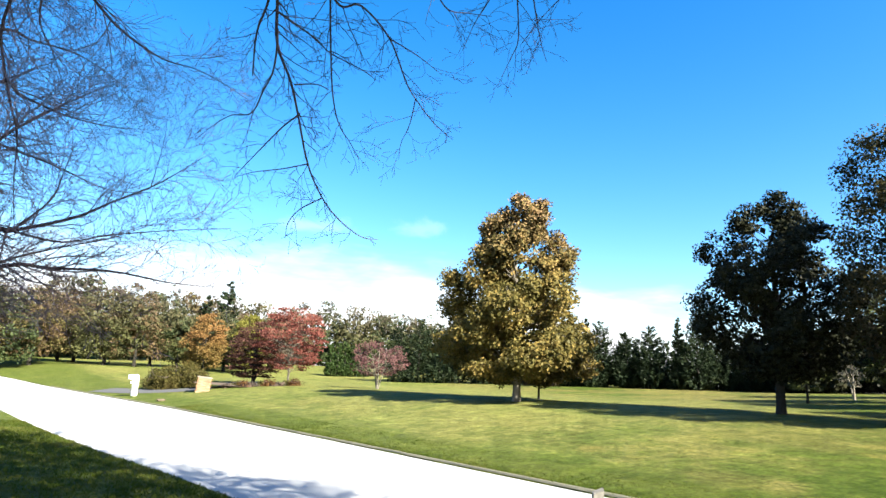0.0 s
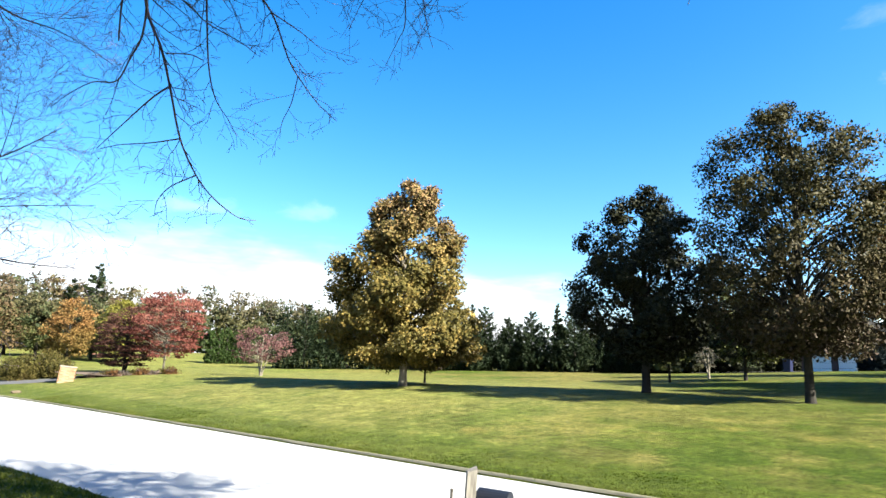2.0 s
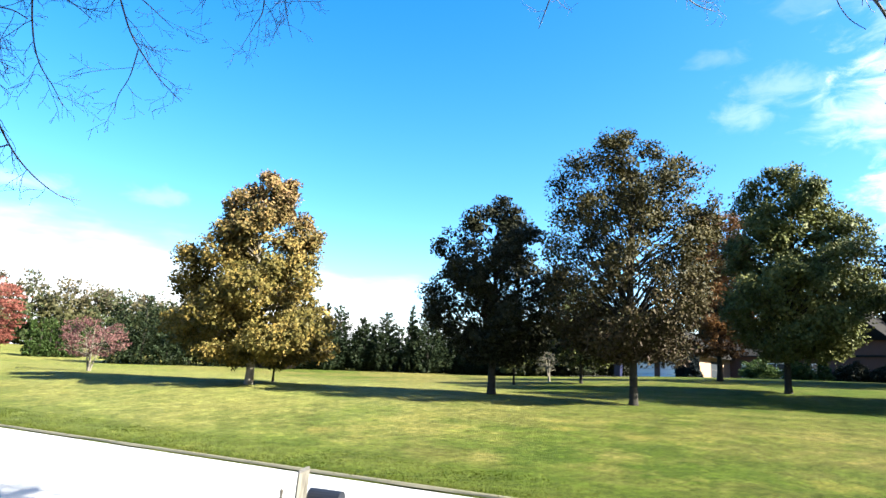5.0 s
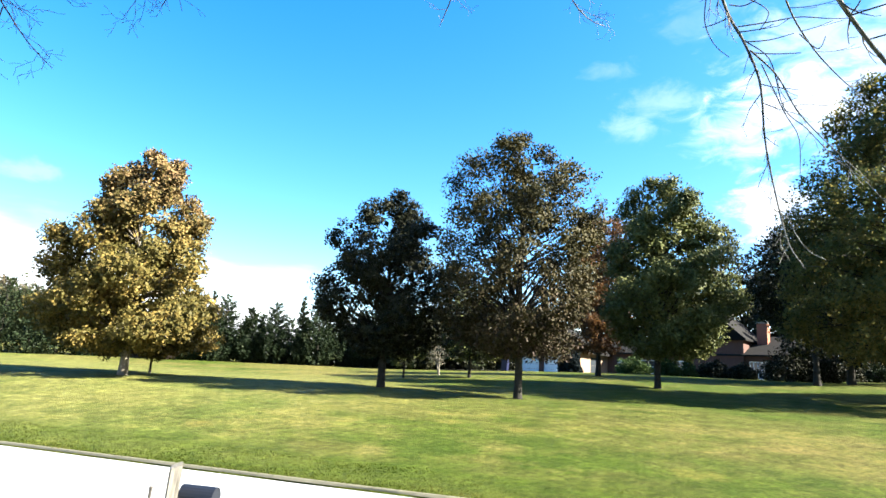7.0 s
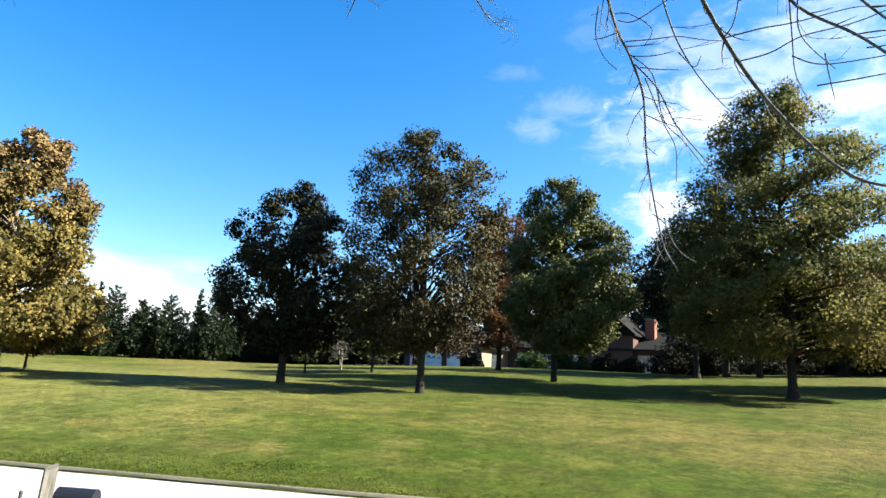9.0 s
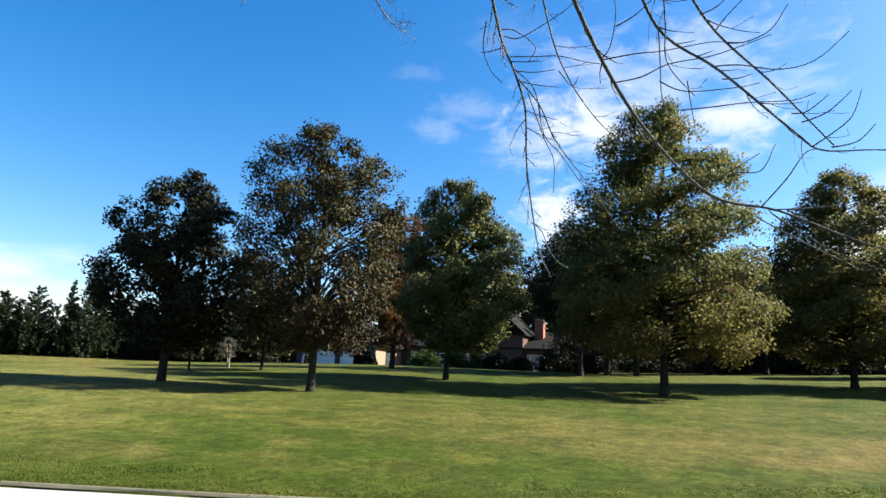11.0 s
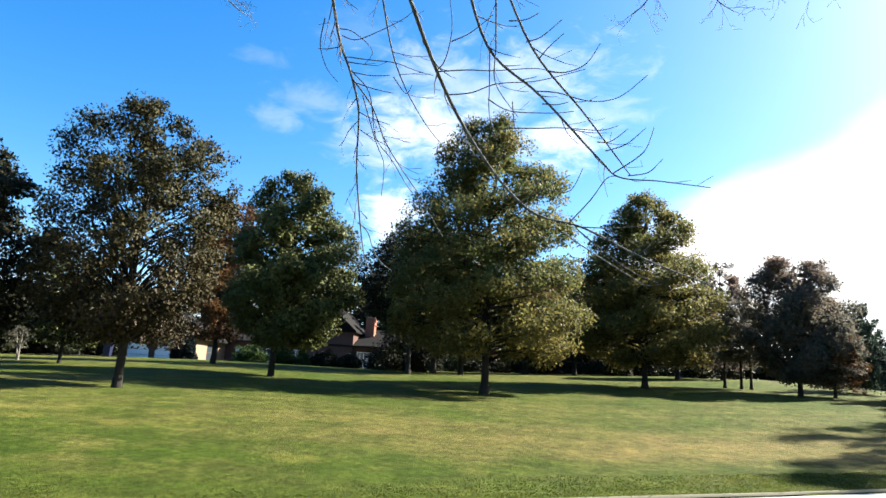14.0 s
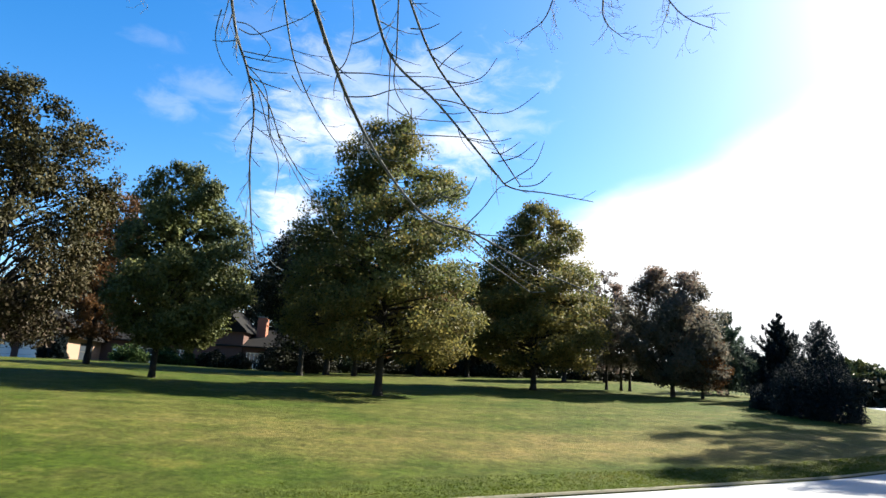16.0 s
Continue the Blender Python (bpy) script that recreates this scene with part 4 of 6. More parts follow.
# dark trees, woods and hedges at the back
def backdrop_tree(az, d, h, r, mats, label, seed, group="woods at the back", low=0.08, leaf=0.36, clumps=130, per=44, trunk=0.2, name="broadleaf_tree", core=130, core_leaf=0):
    x, y = polar(az, d)
    broadleaf(name, x, y, h, [(low, r * 0.75), (0.3, r), (0.6, r * 0.95), (0.85, r * 0.6), (1.0, r * 0.2)], mats, label, clumps=clumps, per=per,
              leaf=leaf, trunk=trunk, seed=seed, clump=r * 0.34, rough=0.3, group=group, every=8, core=core, core_leaf=core_leaf or r * 0.2)


rng = random.Random(9)
words = {0: "olive", 1: "rust-brown", 2: "golden", 3: "green"}
for i in range(17):
    az = -41 + i * 1.75 + rng.uniform(-0.4, 0.4)
    k = rng.choice((0, 0, 1, 1, 3)) if az < -21 else rng.choice((2, 2, 1, 0))
    backdrop_tree(az, rng.uniform(83, 93), rng.uniform(8.2, 10.2) * (1.0 if az < -22 else 0.8), rng.uniform(2.9, 3.7), [WOODS[k], WOODS[(k + 1) % 4]] if i % 2 else [WOODS[k]], f"{words[k]} autumn tree in the row along the far lawn", 300 + i, low=0.12, leaf=0.28, per=40, clumps=115, core=160)
for i in range(24):
    az = -42 + i * 1.9 + rng.uniform(-0.5, 0.5)
    k = rng.choice((0, 1, 3, 0, 2)) if az < -12 else rng.choice((0, 3, 3, 0))
    backdrop_tree(az, rng.uniform(112, 124), rng.uniform(11.5, 13.5) * (1.0 if az < -20 else 0.86), rng.uniform(4.0, 5.2), [WOODS[k]], f"{words[k]} tree of the woods behind the lawn", 330 + i, leaf=0.54, per=22, clumps=125, core=150)
for i, (az, h, r) in enumerate(((-3.3, 6.6, 2.2), (-1.65, 7.0, 2.4), (0.2, 6.4, 2.4), (2.0, 6.4, 2.3), (4.0, 6.0, 2.3), (6.2, 6.2, 2.3), (8.4, 5.8, 2.3))):
    x, y = polar(az, 68)
    conifer("pine_tree", x, y, h, r, [NEEDLE], "dark green pine in a close row behind the lawn", seed=160 + i, tiers=16, per_tier=12, needles=40, leaf=0.28, group="row of pines", taper=0.6, droop=0.1, upturn=0.4, ragged=0.28, base=0.02)
x, y = polar(-18.3, 112)
conifer("white_pine_tree", x, y, 13.6, 2.5, [NEEDLE], "tall ragged pine above the far woods", seed=163, tiers=8, per_tier=9, needles=150, leaf=0.5, base=0.5, taper=0.45, trunk=0.25, droop=0.05, upturn=0.3, ragged=0.5, frond=0.3)
x, y = polar(-19.9, 112)
conifer("white_pine_tree", x, y, 11.3, 1.8, [NEEDLE], "smaller ragged pine above the far woods", seed=166, tiers=7, per_tier=8, needles=120, leaf=0.45, base=0.5, taper=0.5, trunk=0.2, droop=0.05, upturn=0.3, ragged=0.5, frond=0.3)
x, y = polar(-19.7, 74)
broadleaf("maple_tree", x, y, 6.6, [(0.12, 1.5), (0.35, 2.0), (0.65, 1.9), (0.88, 1.2), (1.0, 0.4)], [ORANGE], "orange-topped maple in front of the far woods", clumps=230, per=46, leaf=0.2, trunk=0.12, seed=171, clump=0.6, core=80, core_leaf=0.3)
x, y = polar(-16.3, 78)
broadleaf("maple_tree", x, y, 7.0, [(0.15, 1.5), (0.4, 2.0), (0.7, 1.8), (0.9, 1.1), (1.0, 0.4)], [LIME], "yellow-green maple in front of the far woods", clumps=220, per=46, leaf=0.2, trunk=0.12, seed=172, clump=0.6, core=80, core_leaf=0.3)
for i in range(6):
    x, y = polar(-9.3 + i * 0.62, 80)
    conifer("arborvitae", x, y, 3.9 + 0.2 * (i % 3), 0.75, [HEDGE], "clipped green arborvitae in a row", seed=170 + i, tiers=18, per_tier=9, needles=14, leaf=0.32, column=True, droop=0.1, taper=0.4, group="arborvitae hedge")

# leaf colour darkened to give the shade behind the house lawn
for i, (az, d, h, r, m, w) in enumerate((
        (30.5, 62, 5.4, 2.6, SHADEOAK, "dark green"), (34.0, 66, 6.0, 3.0, SHADEOAK, "dark green"), (37.5, 84, 9.0, 3.8, SHADEOAK, "dark green"), (41.5, 92, 12.0, 4.5, SHADEOAK, "dark green"),
        (46.5, 96, 14.5, 5.0, SHADEOAK, "dark green"), (51.5, 92, 16.5, 5.0, SHADEOAK, "dark green"), (55.5, 90, 17.5, 5.5, SHADEOAK, "dark green"), (59.5, 86, 16.0, 5.5, SHADEOAK, "dark green"),
        (63.5, 82, 14.0, 5.5, SHADEOAK, "dark green"), (68.0, 84, 15.5, 5.2, SHADEOAK, "dark green"), (72.5, 82, 13.5, 5.0, GREENOAK, "green"), (77.0, 80, 15.0, 5.0, SHADEOAK, "dark green"),
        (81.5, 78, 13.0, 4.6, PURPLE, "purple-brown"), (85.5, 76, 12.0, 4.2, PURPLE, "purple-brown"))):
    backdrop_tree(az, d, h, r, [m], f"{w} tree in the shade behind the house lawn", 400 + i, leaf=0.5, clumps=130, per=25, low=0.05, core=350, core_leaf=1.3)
x, y = polar(89.0, 62)
broadleaf("broadleaf_tree", x, y, 10.6, [(0.1, 1.6), (0.35, 2.3), (0.7, 2.2), (0.9, 1.5), (1.0, 0.7)], [PURPLE], "thin purple-brown tree behind the pin oaks", clumps=230, per=40, leaf=0.24, trunk=0.16, seed=414, clump=0.62, core=200, core_leaf=0.5)
for i in range(13):
    az = 64.5 + i * 2.05
    x, y = polar(az, 68 + 3 * math.sin(i * 2.1))
    bush("hedge_bush", x, y, 2.0, 1.6, 1.7 + 0.5 * math.sin(i * 1.7), (SHADEOAK, NEEDLE, SHADEOAK)[i % 3], "low dark bush along the back of the lawn", 450 + i, 1800, 0.2, group="bushes along the back")
for i in range(9):
    az = 98 + i * 2.2
    backdrop_tree(az, 128 + 6 * math.sin(i), 6.8 + 1.2 * math.sin(i * 2.3), 4.6, [(GREENOAK, WOODS[3])[i % 2]], "hazy tree beyond the bend of the road", 470 + i, leaf=0.7, group="trees beyond the bend")
conifer("pine_tree", 52.5, -7.9, 6.6, 3.1, [TEALNEEDLE], "blue-green pine behind small maples", seed=190, base=0.1, tiers=13, per_tier=13, needles=260, leaf=0.17, taper=0.8, droop=0.05, upturn=0.5, ragged=0.35)
for i, (az, d, h, r) in enumerate(((67.4, 51, 10.0, 3.2), (77.2, 62, 9.5, 3.2), (80.2, 66, 9.0, 3.0), (85.6, 58, 7.5, 2.6), (57.0, 48, 8.0, 2.6))):
    x, y = polar(az, d)
    if i < 4:
        broadleaf("oak_tree", x, y, h, [(0.2, r * 0.7), (0.4, r), (0.7, r * 0.9), (1.0, r * 0.2)], [BROWN, GREENOAK], "smaller brown-green oak in the shade of the larger", clumps=150, per=70, leaf=0.22, trunk=0.2, seed=600 + i, clump=0.8, group="shaded oaks")
# undergrowth that closes the foot of the far woods
rng = np.random.default_rng(19)
for name, a0, a1, d0, tall, mat in (("undergrowth", -46, 9, 127, 4.2, WOODS[0]), ("undergrowth", 60, 112, 88, 3.4, SHADEOAK), ("undergrowth", 26, 42, 96, 4.0, SHADEOAK)):
    n = 10000
    az, d = np.radians(rng.uniform(a0, a1, n)), d0 + rng.normal(size=n) * 1.5
    top = tall * (0.75 + 0.25 * np.sin(az * 41) * np.sin(az * 17))
    P = np.stack([d * np.sin(az), d * np.cos(az), np.zeros(n)], axis=1)
    P[:, 2] = [height(q[0], q[1]) for q in P] + top * rng.random(n) ** 0.9
    V, F = leaves(rng, P, np.full(n, 0.9), 0.7, 0.3)
    tagged(mesh_object(name, V, F, mat), "dark tangled undergrowth at the foot of the woods", "undergrowth", kind="stuff")
# small trees under the oaks
broadleaf("ornamental_tree", 18.0, 31.6, 2.6, [(0.3, 0.6), (0.6, 1.0), (1.0, 0.3)], [GREENOAK], "small leaning green tree in the shade of oaks", clumps=40, per=60, leaf=0.11, trunk=0.07, seed=86, clump=0.35)
broadleaf("ornamental_tree", 22.4, 34.9, 2.3, [(0.35, 0.5), (0.6, 0.9), (1.0, 0.3)], [DUSKY], "small bare pale-stemmed tree in the shade of oaks", clumps=30, per=22, leaf=0.1, trunk=0.06, seed=87, clump=0.3, bark=BARK_PALE, stems=2)
for i, az in enumerate((89.2, 90.4, 91.1)):
    x, y = polar(az, 48)
    broadleaf("maple_tree", x, y, 6.5 - 0.6 * i, [(0.3, 0.8), (0.6, 1.4), (1.0, 0.4)], [DUSKY], "thin dusky maple in a small group", clumps=60, per=70, leaf=0.16, trunk=0.11, seed=500 + i, group="small group of maples")

# ---- the house ----
BRICK = plain("tan_brick", (0.23, 0.15, 0.105), 0.85, 0, 5, 0.25, 0.4)
MORTAR = plain("mortar", (0.21, 0.185, 0.16), 0.95, 0, 9, 0.15, 0.3)
REDBRICK = plain("red_brick", (0.075, 0.037, 0.03), 0.85, 0, 5, 0.3, 0.4)
# shingle made near-black: the trees' shade on the roofs is in the colour
SHADED_SHINGLE = plain("shaded_roof_shingle", (0.017, 0.0165, 0.0165), 0.95, 0, 3, 0.25, 0.5, 0.03)
WHITE = plain("white_paint", (0.78, 0.78, 0.76), 0.5, 0, 3, 0.05, 0.05)
DARKTRIM = plain("dark_trim", (0.05, 0.045, 0.04), 0.6)
GLASS, _t, _b = material("window_glass", 0.06, 0.5)
_b.inputs["Base Color"].default_value = (0.03, 0.035, 0.04, 1)

H0 = Vector((48.6, 50.4))
HU, HW = Vector((math.sin(radians(75)), math.cos(radians(75)))), Vector((math.sin(radians(165)), math.cos(radians(165))))
HZ = 3.12
house = new("house")
house.matrix_world = Matrix(((HU.x, HW.x, 0, H0.x), (HU.y, HW.y, 0, H0.y), (0, 0, -1, HZ), (0, 0, 0, 1))) @ Matrix.Diagonal((1, 1, -1, 1))
tagged(house, "low brick house with grey shingle roofs, coloured dark for shade, and an attached garage", "house")


def wall_with_holes(name, axis, at, lo, hi, z0, z1, holes, mat, thick=0.25):
    """A wall in the plane axis = at, cut by openings (a, b, c, d): from a to b along it, from c to d in height."""
    bm = bmesh.new()
    cuts = sorted({lo, hi, *[v for h in holes for v in h[:2]]})
    for a, b in zip(cuts, cuts[1:]):
        spans, level = [h for h in holes if h[0] <= a and h[1] >= b], z0
        for h in sorted(spans, key=lambda v: v[2]):
            if h[2] > level:
                if axis == "u":
                    box(bm, at, at + thick, a, b, level, h[2])
                else:
                    box(bm, a, b, at - thick, at, level, h[2])
            level = h[3]
        if level < z1:
            if axis == "u":
                box(bm, at, at + thick, a, b, level, z1)
            else:
                box(bm, a, b, at - thick, at, level, z1)
    bmesh.ops.remove_doubles(bm, verts=bm.verts, dist=0.002)
    return part(name, bm, mat, house)


def gable(name, u0, u1, w0, w1, z, rise, along_u, mat, over=0.45, hip=0.0, thick=0.16):
    """A pitched roof with eaves, as a solid slab."""
    bm = bmesh.new()
    a0, a1, b0, b1 = u0 - over, u1 + over, w0 - over, w1 + over
    if along_u:
        r0, r1 = (a0 + hip, (b0 + b1) / 2), (a1 - hip, (b0 + b1) / 2)
    else:
        r0, r1 = ((a0 + a1) / 2, b0 + hip), ((a0 + a1) / 2, b1 - hip)
    rows = []
    for dz in (0, -thick):
        rows.append([bm.verts.new(p) for p in ((a0, b0, z + dz), (a1, b0, z + dz), (a1, b1, z + dz), (a0, b1, z + dz), (*r0, z + rise + dz), (*r1, z + rise + dz))])
    for k, v in enumerate(rows):
        if along_u:
            fs = [(v[0], v[1], v[5], v[4]), (v[2], v[3], v[4], v[5]), (v[3], v[0], v[4]), (v[1], v[2], v[5])]
        else:
            fs = [(v[1], v[2], v[5], v[4]), (v[3], v[0], v[4], v[5]), (v[0], v[1], v[4]), (v[2], v[3], v[5])]
        for f in fs:
            bm.faces.new(f if k == 0 else f[::-1])
    for i in range(4):
        j = (i + 1) % 4
        bm.faces.new((rows[0][i], rows[1][i], rows[1][j], rows[0][j]))
    bmesh.ops.recalc_face_normals(bm, faces=bm.faces)
    return part(name, bm, mat, house)


def window(axis, at, a, b, c, d, name="window", bars=2, trim=None):
    """A window in a wall: frame, panes and sill, set back in its opening."""
    def put(bm, p0, p1, q0, q1, s0, s1):
        if axis == "u":
            box(bm, at + p0, at + p1, q0, q1, s0, s1)
        else:
            box(bm, q0, q1, at - p1, at - p0, s0, s1)
    bm = bmesh.new()
    for q0, q1, s0, s1 in ((a, a + 0.07, c, d), (b - 0.07, b, c, d), (a + 0.07, b - 0.07, c, c + 0.07), (a + 0.07, b - 0.07, d - 0.07, d)):
        put(bm, 0.05, 0.13, q0, q1, s0, s1)
    for k in range(1, bars):
        m = a + (b - a) * k / bars
        put(bm, 0.06, 0.12, m - 0.03, m + 0.03, c + 0.07, d - 0.07)
    put(bm, 0.06, 0.12, a + 0.07, b - 0.07, (c + d) / 2 - 0.025, (c + d) / 2 + 0.025)
    w = part(name, bm, trim or WHITE, house, "dark-framed window" if trim else "white-framed window")
    bm = bmesh.new()
    put(bm, 0.08, 0.10, a + 0.07, b - 0.07, c + 0.07, d - 0.07)
    part("pane", bm, GLASS, w)
    bm = bmesh.new()
    put(bm, -0.08, 0.05, a - 0.06, b + 0.06, c - 0.09, c)
    part("sill", bm, trim or WHITE, w)


# garage wing
wall_with_holes("wall", "u", 0.0, -7.0, 0.0, 0, 2.55, [(-6.4, -3.9, 0, 2.1), (-3.3, -0.8, 0, 2.1)], REDBRICK)
wall_with_holes("wall", "w", 0.0, 0.25, 8.2, 0, 2.55, [(4.3, 6.7, 0.35, 2.15)], BRICK)
for q0, q1 in ((-6.4, -3.9), (-3.3, -0.8)):
    door = None
    for k in range(4):
        bm = bmesh.new()
        box(bm, 0.1, 0.15, q0 + 0.01, q1 - 0.01, 0.525 * k + 0.01, 0.525 * k + 0.515, 0.012)
        if door is None:
            door = part("garage_door", bm, WHITE, house, "white panelled garage door, closed")
        else:
            part("panel", bm, WHITE, door)
window("w", 0.0, 4.3, 6.7, 0.35, 2.15, bars=1, trim=DARKTRIM)
gable("roof", 0, 8.2, -7.0, 0.0, 2.6, 2.7, False, SHADED_SHINGLE, hip=3.2, over=0.6)
# main block
wall_with_holes("wall", "u", 8.2, 0.0, 21.0, 0, 2.9, [(1.2, 2.4, 0, 2.15), (4.0, 5.8, 0.8, 2.2), (7.5, 9.3, 0.8, 2.2), (11.0, 12.8, 0.8, 2.2), (15.4, 17.4, 0.6, 2.3), (18.0, 19.6, 0.8, 2.2)], REDBRICK)
wall_with_holes("wall", "w", 21.0, 8.45, 17.5, 0, 2.9, [(10, 12, 0.8, 2.2), (14, 16, 0.8, 2.2)], REDBRICK)
for a, b, c, d, k in ((4.0, 5.8, 0.8, 2.2, 2), (7.5, 9.3, 0.8, 2.2, 2), (11.0, 12.8, 0.8, 2.2, 2), (15.4, 17.4, 0.6, 2.3, 5), (18.0, 19.6, 0.8, 2.2, 2)):
    window("u", 8.2, a, b, c, d, bars=k)
for a, b in ((10, 12), (14, 16)):
    window("w", 21.0, a, b, 0.8, 2.2)
bm = bmesh.new()
box(bm, 8.3, 8.36, 1.2, 2.4, 0, 2.15, 0.01)
part("door", bm, WHITE, house, "white front door")
gable("roof", 8.2, 17.5, -7.0, 21.0, 2.95, 2.2, False, SHADED_SHINGLE)
# cross gable with an upper window, and the brick chimney
bm = bmesh.new()
v = [bm.verts.new(p) for p in ((7.9, 9.5, 0), (7.9, 15.0, 0), (7.9, 15.0, 4.5), (7.9, 12.25, 7.0), (7.9, 9.5, 4.5))]
f = bm.faces.new(v)
ext = bmesh.ops.extrude_face_region(bm, geom=[f])
bmesh.ops.translate(bm, verts=[g for g in ext["geom"] if isinstance(g, bmesh.types.BMVert)], vec=(0.28, 0, 0))
bmesh.ops.recalc_face_normals(bm, faces=bm.faces)
part("gable_wall", bm, REDBRICK, house)
gable("cross_roof", 7.9, 14.5, 9.5, 15.0, 4.5, 2.7, True, SHADED_SHINGLE, over=0.35)
wall_with_holes("wall", "w", 15.0, 8.18, 14.0, 2.6, 4.5, [], REDBRICK)
window("u", 7.62, 11.5, 13.0, 4.6, 5.7, bars=2)
bm = bmesh.new()
box(bm, 10.6, 11.5, 15.5, 16.5, 2.5, 6.3, 0.02)
chimney = part("chimney", bm, plain("chimney_brick", (0.24, 0.085, 0.05), 0.85, 0, 6, 0.3, 0.5), house, "orange-red brick chimney")
bm = bmesh.new()
box(bm, 10.53, 11.57, 15.43, 16.57, 6.3, 6.45, 0.02)
part("cap", bm, MORTAR, chimney)

# bushes by the house; the near-black ones carry the oaks' shade in their colour
for i, (az, d, rx, h, m) in enumerate(((49.3, 62, 1.6, 1.7, HEDGE), (52.0, 60, 1.3, 1.5, HEDGE), (55.5, 63, 1.6, 1.6, SHADEOAK), (57.5, 63, 1.5, 1.3, SHADEOAK), (61.0, 56, 2.2, 2.7, SHADEOAK), (62.8, 57, 1.8, 2.4, SHADEOAK), (44.3, 63, 0.85, 2.2, SHADENEEDLE), (43.6, 64, 0.8, 1.9, SHADENEEDLE))):
    x, y = polar(az, d)
    bush("evergreen_bush", x, y, rx, rx * 0.9, h, m, "rounded dark evergreen bush by the house", 520 + i, 3600, 0.17, group="bushes by the house")
x, y = polar(53.6, 58)
conifer("arborvitae", x, y, 2.3, 0.75, [HEDGE], "small green cone-shaped evergreen by the house", seed=530, tiers=16, per_tier=14, needles=24, leaf=0.16, trunk=0.06)
ribbon("driveway", [polar(29, 66), polar(34, 64), polar(38, 65), polar(40.5, 68), polar(41.5, 71)], 3.4, DRIVE, "grey driveway to the garage")
ribbon("driveway", [polar(108, 70), polar(112, 62), polar(118, 55)], 5.0, ROAD, "pale paved road past the evergreens")

# blue bin by the garage
x, y = polar(38.4, 62)
bin_blue = anchor("bin", pose(x, y, height(x, y), 0, 0, 30), "dark blue wheeled bin by the garage", "bin")
BLUE = plain("blue_plastic", (0.006, 0.009, 0.035), 0.5)
bm = bmesh.new()
bmesh.ops.create_cone(bm, cap_ends=True, segments=4, radius1=0.36, radius2=0.44, depth=1.0, matrix=pose(0, 0, 0.55, 0, 0, 45))
part("body", bm, BLUE, bin_blue)
bm = bmesh.new()
box(bm, -0.36, 0.36, -0.38, 0.36, 1.05, 1.12, 0.03)
part("lid", bm, BLUE, bin_blue)
for sx in (-0.28, 0.28):
    bm = bmesh.new()
    bmesh.ops.create_cone(bm, cap_ends=True, segments=14, radius1=0.11, radius2=0.11, depth=0.06, matrix=pose(sx, 0.3, 0.11, 0, 90, 0))
    part("wheel", bm, DARKTRIM, bin_blue)

# ---- across the road: driveway entrance ----
ribbon("driveway", [(-23.4, 46.3), (-19.6, 43.6), (-16.9, 42.5), (-14.8, 42.7), (-13.4, 44.8), (-14.2, 48.0)], 2.0, DRIVE, "grey asphalt driveway between lawn and shrubs")
x, y, z = -18.55, 40.6, 0.03
white_box = anchor("mailbox", pose(x, y, height(x, y) + 0.04, 0, 0, 53), "white mailbox on a broad white post beside the lane", "mailbox")
bm = bmesh.new()
box(bm, -0.14, 0.14, -0.12, 0.12, 0, 1.05, 0.015)
part("post", bm, WHITE, white_box)


def arched_box(length, width, straight):
    """The body of a rural mailbox: straight sides and an arched top."""
    bm = bmesh.new()
    ring = [(-width / 2, 0), (width / 2, 0), (width / 2, straight)] + [(width / 2 * math.cos(a), straight + width / 2 * math.sin(a)) for a in np.linspace(0.2, math.pi - 0.2, 11)] + [(-width / 2, straight)]
    f = bm.faces.new([bm.verts.new((-length / 2, p, q)) for p, q in ring])
    ext = bmesh.ops.extrude_face_region(bm, geom=[f])
    bmesh.ops.translate(bm, verts=[g for g in ext["geom"] if isinstance(g, bmesh.types.BMVert)], vec=(length, 0, 0))
    bmesh.ops.recalc_face_normals(bm, faces=bm.faces)
    return bm


bm = arched_box(0.56, 0.24, 0.16)
bmesh.ops.translate(bm, verts=bm.verts, vec=(-0.16, 0, 1.02))
body = part("body", bm, WHITE, white_box)
bm = bmesh.new()
box(bm, -0.455, -0.44, -0.125, 0.125, 1.02, 1.29, 0.005)
part("door", bm, WHITE, body)
bm = bmesh.new()
box(bm, -0.3, 0.1, -0.09, 0.09, 0.74, 0.9, 0.02)
part("paper_box", bm, WHITE, white_box)

# brick pillar with a planted bed
x, y = -14.4, 40.6
pillar = anchor("brick_pillar", pose(x, y, height(x, y) - 0.04, 0, 5, 20), "low leaning tan brick pillar at the driveway entrance", "pillar")
bm = bmesh.new()
box(bm, -0.37, 0.37, -0.37, 0.37, 0, 0.92)
part("core", bm, MORTAR, pillar)
pieces = bpy.data.meshes.new("brick")
bm = bmesh.new()
box(bm, -0.115, 0.115, -0.04, 0.04, -0.03, 0.03, 0.004)
bm.to_mesh(pieces)
bm.free()
PILLAR_BRICK, _t, _b = material("pillar_brick", 0.85, 0.2)
_info = _t.nodes.new("ShaderNodeObjectInfo")
_c = colour_ramp(_t, _info.outputs["Random"], [(0.0, (0.17, 0.09, 0.05)), (0.6, (0.26, 0.15, 0.09)), (1.0, (0.33, 0.22, 0.14))])
_t.links.new(_c, _b.inputs["Base Color"])
bump(_t, _b, noise_tex(_t, coords(_t), 40, 4), 0.4, 0.01)
pieces.materials.append(PILLAR_BRICK)
